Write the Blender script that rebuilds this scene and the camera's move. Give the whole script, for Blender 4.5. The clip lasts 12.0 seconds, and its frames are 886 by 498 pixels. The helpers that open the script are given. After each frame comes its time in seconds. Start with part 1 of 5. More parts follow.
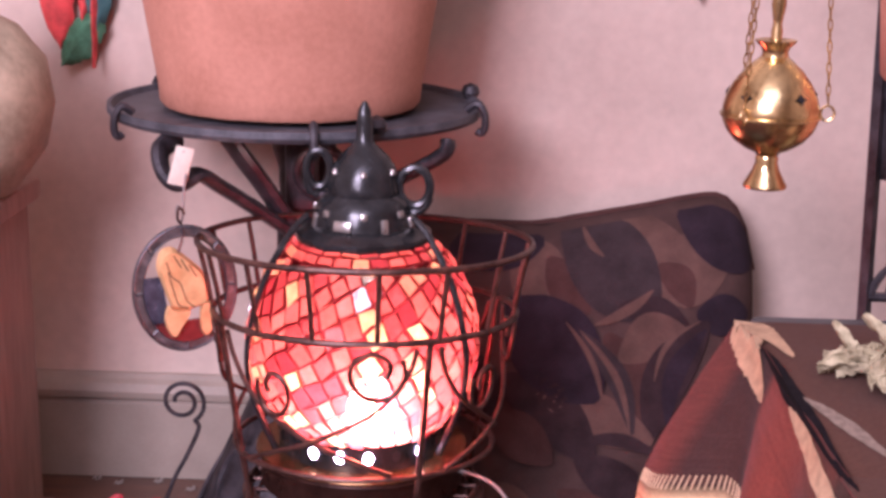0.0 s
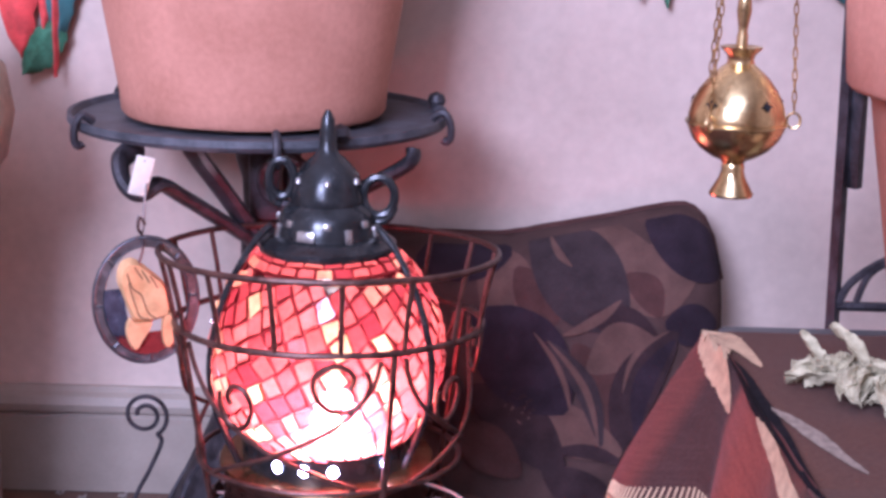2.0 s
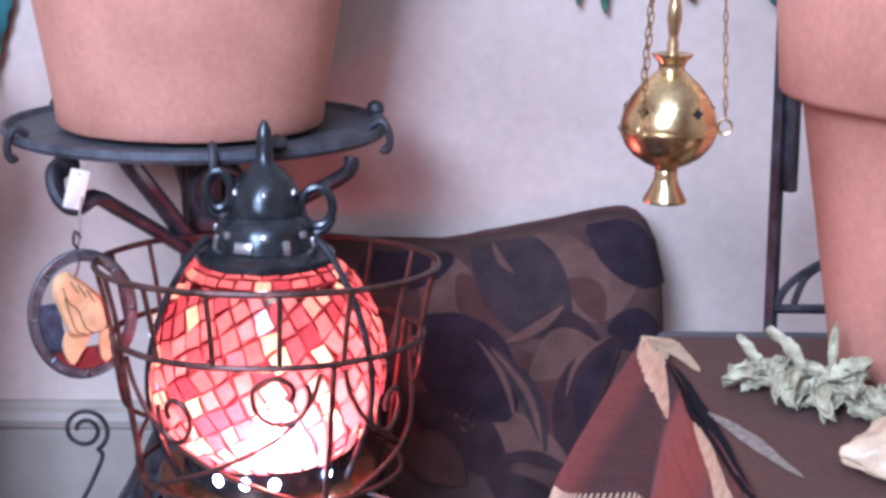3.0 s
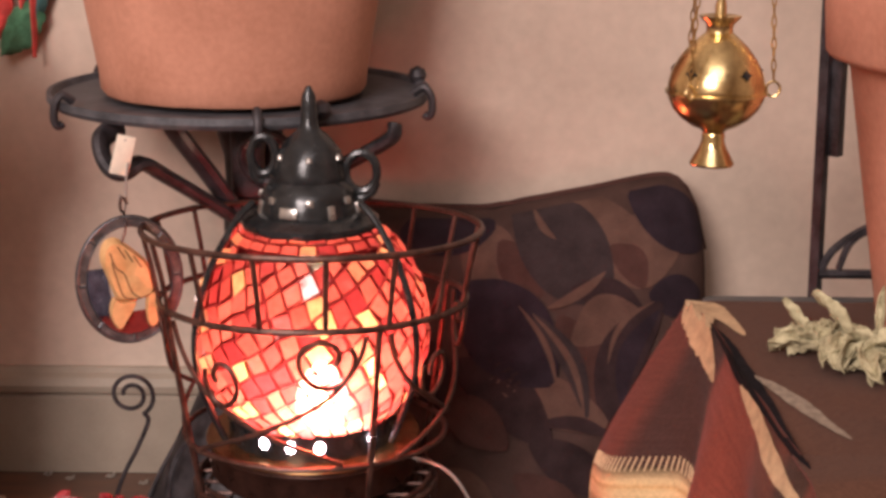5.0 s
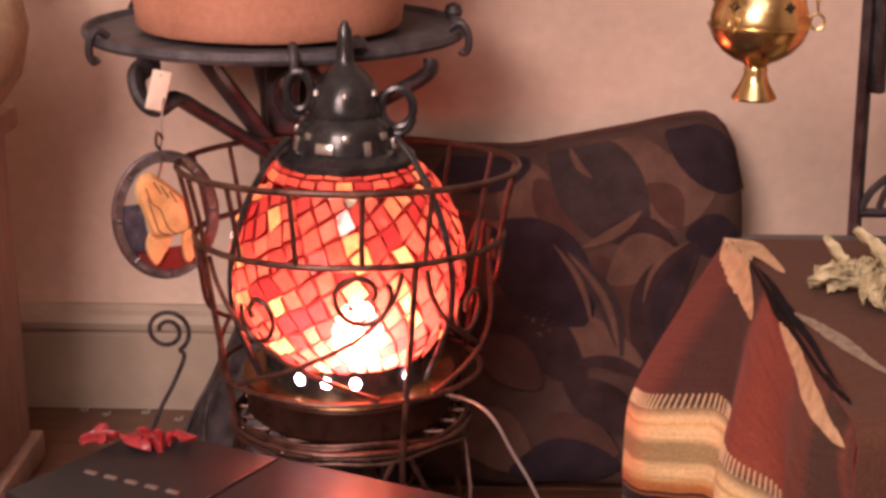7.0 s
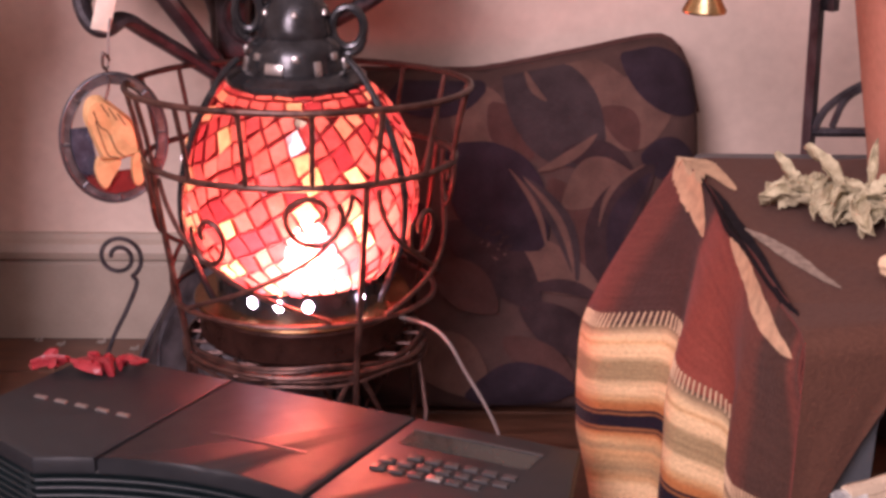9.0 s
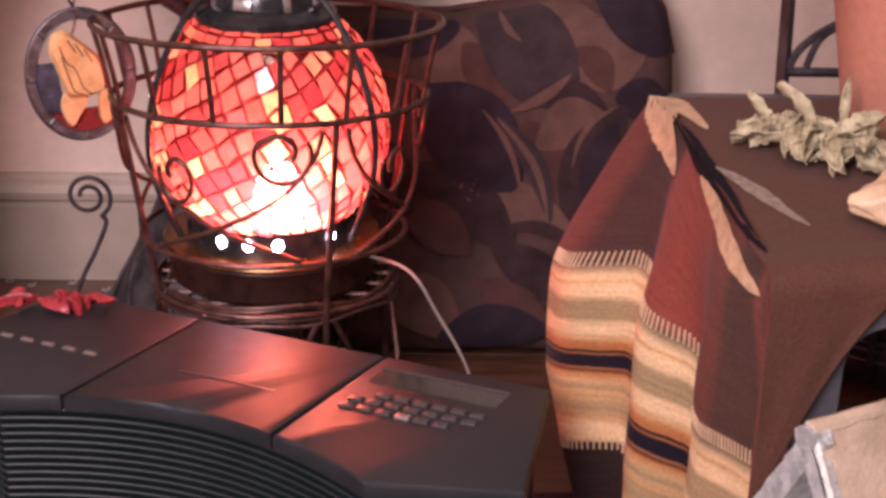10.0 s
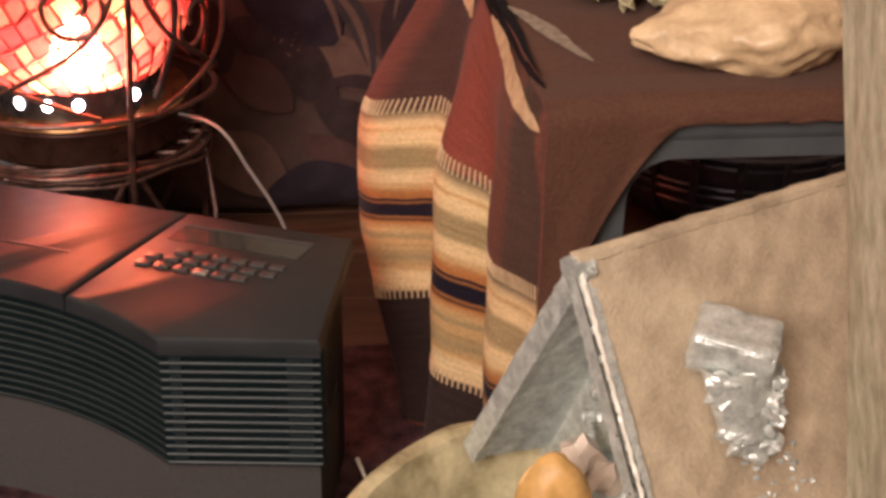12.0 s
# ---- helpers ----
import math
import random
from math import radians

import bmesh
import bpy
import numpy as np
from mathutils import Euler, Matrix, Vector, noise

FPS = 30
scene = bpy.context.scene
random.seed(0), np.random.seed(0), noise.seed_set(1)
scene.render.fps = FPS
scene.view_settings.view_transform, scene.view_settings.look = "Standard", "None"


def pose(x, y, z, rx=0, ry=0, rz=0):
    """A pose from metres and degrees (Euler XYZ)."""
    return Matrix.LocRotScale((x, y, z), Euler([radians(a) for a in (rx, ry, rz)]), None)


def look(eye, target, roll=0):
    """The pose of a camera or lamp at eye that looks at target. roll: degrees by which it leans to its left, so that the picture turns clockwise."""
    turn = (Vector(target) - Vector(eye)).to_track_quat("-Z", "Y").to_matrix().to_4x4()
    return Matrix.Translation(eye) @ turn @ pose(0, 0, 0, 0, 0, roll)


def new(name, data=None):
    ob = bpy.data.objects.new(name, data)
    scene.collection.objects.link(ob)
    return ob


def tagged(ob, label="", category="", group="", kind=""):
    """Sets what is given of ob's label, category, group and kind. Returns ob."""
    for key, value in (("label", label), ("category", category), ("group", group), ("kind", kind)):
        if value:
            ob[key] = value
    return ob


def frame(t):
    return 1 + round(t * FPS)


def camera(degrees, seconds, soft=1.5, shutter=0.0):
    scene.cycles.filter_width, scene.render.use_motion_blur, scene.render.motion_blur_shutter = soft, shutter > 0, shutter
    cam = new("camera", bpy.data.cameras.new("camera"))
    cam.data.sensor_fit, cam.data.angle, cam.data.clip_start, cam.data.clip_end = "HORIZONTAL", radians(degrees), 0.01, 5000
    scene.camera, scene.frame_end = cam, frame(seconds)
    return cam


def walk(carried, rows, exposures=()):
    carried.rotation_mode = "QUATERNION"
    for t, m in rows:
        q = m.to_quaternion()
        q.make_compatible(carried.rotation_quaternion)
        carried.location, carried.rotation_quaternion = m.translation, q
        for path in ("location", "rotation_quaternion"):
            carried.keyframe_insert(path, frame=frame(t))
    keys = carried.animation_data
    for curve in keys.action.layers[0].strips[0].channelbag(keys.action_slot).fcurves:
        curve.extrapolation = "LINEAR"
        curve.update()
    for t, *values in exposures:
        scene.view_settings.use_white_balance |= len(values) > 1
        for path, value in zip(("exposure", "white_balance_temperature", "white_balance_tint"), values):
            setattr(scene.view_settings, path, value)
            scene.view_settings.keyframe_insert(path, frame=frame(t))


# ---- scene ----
PATH = [
    (0, (0.053, -0.046, 0.663), (-0.002, 1.887, 0.154), 1.3),
    (0.5, (0.051, -0.035, 0.660), (0.011, 1.901, 0.159), 1.3),
    (1, (0.050, -0.034, 0.660), (0.000, 1.903, 0.162), 1.2),
    (1.5, (0.056, -0.032, 0.662), (0.001, 1.904, 0.165), 1.0),
    (2, (0.059, -0.033, 0.659), (0.042, 1.905, 0.166), 1.4),
    (2.5, (0.068, -0.032, 0.659), (0.127, 1.909, 0.179), 1.8),
    (3, (0.070, -0.030, 0.663), (0.120, 1.909, 0.176), 1.0),
    (5, (0.061, -0.034, 0.658), (0.065, 1.896, 0.132), 0.6),
    (5.5, (0.064, -0.031, 0.659), (0.075, 1.894, 0.118), 0.6),
    (6, (0.062, -0.031, 0.654), (0.060, 1.888, 0.093), 0.7),
    (6.5, (0.056, -0.032, 0.652), (0.018, 1.881, 0.069), 0.5),
    (8.5, (0.059, -0.028, 0.638), (0.046, 1.861, -0.018), 0.6),
    (9, (0.066, -0.029, 0.635), (0.079, 1.851, -0.048), 0.6),
    (9.5, (0.065, -0.029, 0.632), (0.079, 1.842, -0.074), 0.8),
    (10, (0.074, -0.025, 0.626), (0.115, 1.828, -0.125), 1.1),
    (10.5, (0.085, -0.024, 0.624), (0.162, 1.817, -0.156), 0.9),
    (11, (0.099, -0.023, 0.619), (0.236, 1.801, -0.190), 1.5),
    (11.5, (0.119, -0.021, 0.608), (0.295, 1.759, -0.286), 1.5),
    (12, (0.134, -0.023, 0.609), (0.331, 1.744, -0.307), 1.1),
]
cam = camera(35.0, 12.0, soft=3.3)
EXPOSURES = [(0.0, 0.73, 5250, 41), (0.5, 0.56, 5300, 41), (1.5, 0.70, 4900, 38), (2.0, 0.84, 4350, 29), (2.5, 1.36, 3720, 8), (3.0, 0.95, 3980, 9),
             (5.0, 0.34, 6150, 18), (5.5, 0.73, 5900, 11), (6.0, 0.44, 7250, 41), (6.5, 0.33, 7300, 37), (8.5, 0.54, 5900, 42), (10.5, 0.53, 5850, 31), (12.0, 0.32, 6450, 14)]
walk(cam, [(t, look(eye, target, roll)) for t, eye, target, roll in PATH], EXPOSURES)

# ---- light of the room ----
world = bpy.data.worlds.new("world")
world.use_nodes = True
world.node_tree.nodes["Background"].inputs[0].default_value = (0.9, 0.85, 0.8, 1)
world.node_tree.nodes["Background"].inputs[1].default_value = 0.05
scene.world = world


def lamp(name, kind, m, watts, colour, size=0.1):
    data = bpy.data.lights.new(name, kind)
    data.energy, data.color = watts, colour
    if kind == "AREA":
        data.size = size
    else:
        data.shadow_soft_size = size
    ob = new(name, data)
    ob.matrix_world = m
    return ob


# unseen key area light, added high at the front left; its source is unknown
lamp("front_left_key", "AREA", look((-0.8, -1.3, 1.5), (0.05, 1.2, 0.4)), 54, (1.0, 0.84, 0.72), 0.8)
# broad overhead fill, added to even out the room; no fixture is known
lamp("overhead_fill", "AREA", look((-0.2, -0.8, 2.36), (-0.1, 0.4, 0.1)), 26, (1.0, 0.86, 0.76), 1.5)
BULB = (-0.031, 1.009, 0.2500)


# ---- materials ----
def shader(name, colour, rough=0.6, metal=0.0, vary=0.25, scale=40.0, bump=0.15, fine=300.0, tint=None, spec=0.5, stretch=(1, 1, 1), coat=0.0):
    """A surface with stains at one scale, grain at another, and relief."""
    m = bpy.data.materials.new(name)
    m.use_nodes = True
    t = m.node_tree
    b = t.nodes["Principled BSDF"]
    tc = t.nodes.new("ShaderNodeTexCoord")
    mp = t.nodes.new("ShaderNodeMapping")
    mp.inputs["Scale"].default_value = stretch
    t.links.new(tc.outputs["Object"], mp.inputs[0])
    n1, n2 = t.nodes.new("ShaderNodeTexNoise"), t.nodes.new("ShaderNodeTexNoise")
    n1.inputs["Scale"].default_value, n2.inputs["Scale"].default_value = scale, fine
    n1.inputs["Detail"].default_value, n2.inputs["Detail"].default_value = 5, 3
    for n in (n1, n2):
        t.links.new(mp.outputs[0], n.inputs["Vector"])
    add = t.nodes.new("ShaderNodeMath")
    add.operation = "MULTIPLY_ADD"
    add.inputs[1].default_value, = (0.35,)
    t.links.new(n2.outputs[0], add.inputs[0])
    t.links.new(n1.outputs[0], add.inputs[2])
    ramp = t.nodes.new("ShaderNodeValToRGB")
    lo = [c * (1 - vary) for c in colour]
    hi = [min(1, c * (1 + vary)) for c in (tint or colour)]
    ramp.color_ramp.elements[0].position, ramp.color_ramp.elements[1].position = 0.45, 0.9
    ramp.color_ramp.elements[0].color, ramp.color_ramp.elements[1].color = (*lo, 1), (*hi, 1)
    t.links.new(add.outputs[0], ramp.inputs[0])
    t.links.new(ramp.outputs[0], b.inputs["Base Color"])
    mr = t.nodes.new("ShaderNodeMapRange")
    mr.inputs["To Min"].default_value, mr.inputs["To Max"].default_value = max(0.02, rough - 0.1), min(1, rough + 0.1)
    t.links.new(n1.outputs[0], mr.inputs[0])
    t.links.new(mr.outputs[0], b.inputs["Roughness"])
    b.inputs["Metallic"].default_value = metal
    b.inputs["Specular IOR Level"].default_value = spec
    b.inputs["Coat Weight"].default_value = coat
    if bump:
        bp = t.nodes.new("ShaderNodeBump")
        bp.inputs["Strength"].default_value, bp.inputs["Distance"].default_value = bump, 0.002
        t.links.new(add.outputs[0], bp.inputs["Height"])
        t.links.new(bp.outputs[0], b.inputs["Normal"])
    return m


def glow(name, colour, strength):
    m = bpy.data.materials.new(name)
    m.use_nodes = True
    b = m.node_tree.nodes["Principled BSDF"]
    b.inputs["Emission Color"].default_value, b.inputs["Emission Strength"].default_value = (*colour, 1), strength
    b.inputs["Base Color"].default_value = (*colour, 1)
    return m


def mosaic_glass():
    """Red stained glass that lets the bulb's light through, each tile in its own shade."""
    m = bpy.data.materials.new("mosaic_glass")
    m.use_nodes = True
    t = m.node_tree
    t.nodes.remove(t.nodes["Principled BSDF"])
    out = t.nodes["Material Output"]
    info = t.nodes.new("ShaderNodeObjectInfo")
    ramp = t.nodes.new("ShaderNodeValToRGB")
    ramp.color_ramp.elements[0].color, ramp.color_ramp.elements[1].color = (0.42, 0.028, 0.036, 1), (0.97, 0.52, 0.25, 1)
    ramp.color_ramp.elements[1].position = 1.0
    e = ramp.color_ramp.elements.new(0.85)
    e.color = (0.82, 0.138, 0.108, 1)
    t.links.new(info.outputs["Random"], ramp.inputs[0])
    tc = t.nodes.new("ShaderNodeTexCoord")
    noise_node = t.nodes.new("ShaderNodeTexNoise")
    noise_node.inputs["Scale"].default_value, noise_node.inputs["Detail"].default_value = 160, 4
    t.links.new(tc.outputs["Object"], noise_node.inputs["Vector"])
    mix = t.nodes.new("ShaderNodeMix")
    mix.data_type, mix.blend_type = "RGBA", "MULTIPLY"
    mix.inputs[0].default_value = 0.6
    t.links.new(ramp.outputs[0], mix.inputs[6])
    t.links.new(noise_node.outputs[0], mix.inputs[7])
    tl, tp, gl = t.nodes.new("ShaderNodeBsdfTranslucent"), t.nodes.new("ShaderNodeBsdfTransparent"), t.nodes.new("ShaderNodeBsdfGlossy")
    gl.inputs["Roughness"].default_value = 0.16
    gl.inputs["Color"].default_value = (1, 0.9, 0.88, 1)
    t.links.new(mix.outputs[2], tl.inputs[0])
    t.links.new(ramp.outputs[0], tp.inputs[0])
    a, c = t.nodes.new("ShaderNodeMixShader"), t.nodes.new("ShaderNodeMixShader")
    a.inputs[0].default_value, c.inputs[0].default_value = 0.42, 0.07
    bp = t.nodes.new("ShaderNodeBump")
    bp.inputs["Strength"].default_value, bp.inputs["Distance"].default_value = 0.3, 0.002
    t.links.new(noise_node.outputs[0], bp.inputs["Height"])
    t.links.new(bp.outputs[0], gl.inputs["Normal"])
    t.links.new(tl.outputs[0], a.inputs[1])
    t.links.new(tp.outputs[0], a.inputs[2])
    t.links.new(a.outputs[0], c.inputs[1])
    t.links.new(gl.outputs[0], c.inputs[2])
    t.links.new(c.outputs[0], out.inputs[0])
    return m


def lit_grout():
    """Thin dark red grout through which a little of the bulb's light seeps."""
    m = bpy.data.materials.new("red_grout")
    m.use_nodes = True
    t = m.node_tree
    t.nodes.remove(t.nodes["Principled BSDF"])
    tc, grain = t.nodes.new("ShaderNodeTexCoord"), t.nodes.new("ShaderNodeTexNoise")
    grain.inputs["Scale"].default_value, grain.inputs["Detail"].default_value = 220, 4
    t.links.new(tc.outputs["Object"], grain.inputs["Vector"])
    ramp = t.nodes.new("ShaderNodeValToRGB")
    ramp.color_ramp.elements[0].color, ramp.color_ramp.elements[1].color = (0.05, 0.004, 0.005, 1), (0.15, 0.014, 0.016, 1)
    t.links.new(grain.outputs[0], ramp.inputs[0])
    tl, df, mx = t.nodes.new("ShaderNodeBsdfTranslucent"), t.nodes.new("ShaderNodeBsdfDiffuse"), t.nodes.new("ShaderNodeMixShader")
    mx.inputs[0].default_value = 0.35
    for n in (tl, df):
        t.links.new(ramp.outputs[0], n.inputs[0])
    t.links.new(tl.outputs[0], mx.inputs[1])
    t.links.new(df.outputs[0], mx.inputs[2])
    t.links.new(mx.outputs[0], t.nodes["Material Output"].inputs[0])
    return m


def blanket_weave():
    """A striped wool blanket: bands down the drop by the cloth's own length, red and dark fields across it, the lamp's
    red glow painted into the first.
    """
    m = bpy.data.materials.new("blanket_weave")
    m.use_nodes = True
    t = m.node_tree
    b = t.nodes["Principled BSDF"]
    uv = t.nodes.new("ShaderNodeUVMap")
    sep = t.nodes.new("ShaderNodeSeparateXYZ")
    t.links.new(uv.outputs[0], sep.inputs[0])
    tc = t.nodes.new("ShaderNodeTexCoord")
    wob = t.nodes.new("ShaderNodeTexNoise")
    wob.inputs["Scale"].default_value, wob.inputs["Detail"].default_value = 60, 6
    t.links.new(tc.outputs["Object"], wob.inputs["Vector"])
    wv = t.nodes.new("ShaderNodeMath")
    wv.operation = "MULTIPLY_ADD"
    wv.inputs[1].default_value = 0.012
    t.links.new(wob.outputs[0], wv.inputs[0])
    t.links.new(sep.outputs[1], wv.inputs[2])
    bands = t.nodes.new("ShaderNodeValToRGB")
    cr = bands.color_ramp
    dark, cream, tan, olive, rust, black = (0.030, 0.018, 0.016), (0.66, 0.47, 0.25), (0.50, 0.30, 0.13), (0.32, 0.23, 0.115), (0.36, 0.14, 0.045), (0.012, 0.009, 0.016)
    stops = [(0.0, dark), (0.395, cream), (0.44, cream), (0.452, tan), (0.462, cream), (0.49, cream), (0.51, olive), (0.565, olive), (0.585, cream), (0.615, cream), (0.635, tan),
             (0.655, rust), (0.672, rust), (0.676, black), (0.682, black), (0.686, rust), (0.692, black), (0.732, black), (0.736, rust), (0.744, black), (0.752, rust), (0.775, tan), (0.80, olive), (0.815, tan), (0.87, olive), (0.90, tan), (0.92, cream), (0.972, cream), (0.978, dark)]
    cr.elements[0].position, cr.elements[0].color = stops[0][0], (*stops[0][1], 1)
    cr.elements[1].position, cr.elements[1].color = stops[-1][0], (*stops[-1][1], 1)
    for p, c in stops[1:-1]:
        cr.elements.new(p).color = (*c, 1)
    cr.elements[1].color = (*dark, 1)
    t.links.new(wv.outputs[0], bands.inputs[0])
    fields = t.nodes.new("ShaderNodeValToRGB")
    fr = fields.color_ramp
    # the reds before 0.17 paint the lamp's glow on the first fold's edge
    fr.elements[0].color, fr.elements[1].color = (0.14, 0.042, 0.032, 1), (0.074, 0.041, 0.025, 1)
    for p, c in ((0.11, (0.12, 0.040, 0.030)), (0.17, (0.055, 0.028, 0.024)), (0.30, (0.055, 0.027, 0.022)), (0.34, (0.20, 0.050, 0.034)), (0.58, (0.18, 0.046, 0.030)), (0.66, (0.13, 0.042, 0.028)), (0.76, (0.12, 0.042, 0.028)), (0.80, (0.066, 0.034, 0.025)), (0.91, (0.066, 0.035, 0.025)), (0.94, (0.15, 0.048, 0.034)), (0.975, (0.11, 0.042, 0.03))):
        fr.elements.new(p).color = (*c, 1)
    t.links.new(sep.outputs[0], fields.inputs[0])
    above = t.nodes.new("ShaderNodeMath")
    above.operation = "LESS_THAN"
    above.inputs[1].default_value = 0.395
    t.links.new(wv.outputs[0], above.inputs[0])
    mix = t.nodes.new("ShaderNodeMix")
    mix.data_type = "RGBA"
    t.links.new(above.outputs[0], mix.inputs[0])
    t.links.new(bands.outputs[0], mix.inputs[6])
    t.links.new(fields.outputs[0], mix.inputs[7])
    fib = t.nodes.new("ShaderNodeTexNoise")
    fib.inputs["Scale"].default_value, fib.inputs["Detail"].default_value = 420, 4
    t.links.new(tc.outputs["Object"], fib.inputs["Vector"])
    big = t.nodes.new("ShaderNodeTexNoise")
    big.inputs["Scale"].default_value, big.inputs["Detail"].default_value = 1.0, 5
    rows = t.nodes.new("ShaderNodeMapping")
    rows.inputs["Scale"].default_value = (9, 75, 1)
    t.links.new(uv.outputs[0], rows.inputs[0])
    t.links.new(rows.outputs[0], big.inputs["Vector"])
    mr = t.nodes.new("ShaderNodeMapRange")
    mr.inputs["From Min"].default_value, mr.inputs["From Max"].default_value = 0.3, 0.7
    mr.inputs["To Min"].default_value, mr.inputs["To Max"].default_value = 0.86, 1.13
    t.links.new(fib.outputs[0], mr.inputs[0])
    mr2 = t.nodes.new("ShaderNodeMapRange")
    mr2.inputs["From Min"].default_value, mr2.inputs["From Max"].default_value = 0.3, 0.7
    mr2.inputs["To Min"].default_value, mr2.inputs["To Max"].default_value = 0.86, 1.14
    t.links.new(big.outputs[0], mr2.inputs[0])
    mm = t.nodes.new("ShaderNodeMath")
    mm.operation = "MULTIPLY"
    t.links.new(mr.outputs[0], mm.inputs[0])
    t.links.new(mr2.outputs[0], mm.inputs[1])
    sc = t.nodes.new("ShaderNodeVectorMath")
    sc.operation = "SCALE"
    t.links.new(mix.outputs[2], sc.inputs[0])
    t.links.new(mm.outputs[0], sc.inputs["Scale"])
    t.links.new(sc.outputs[0], b.inputs["Base Color"])
    b.inputs["Roughness"].default_value = 0.95
    b.inputs["Specular IOR Level"].default_value = 0.1
    b.inputs["Sheen Weight"].default_value = 0.04
    bp = t.nodes.new("ShaderNodeBump")
    bp.inputs["Strength"].default_value, bp.inputs["Distance"].default_value = 0.5, 0.002
    t.links.new(fib.outputs[0], bp.inputs["Height"])
    t.links.new(bp.outputs[0], b.inputs["Normal"])
    return m


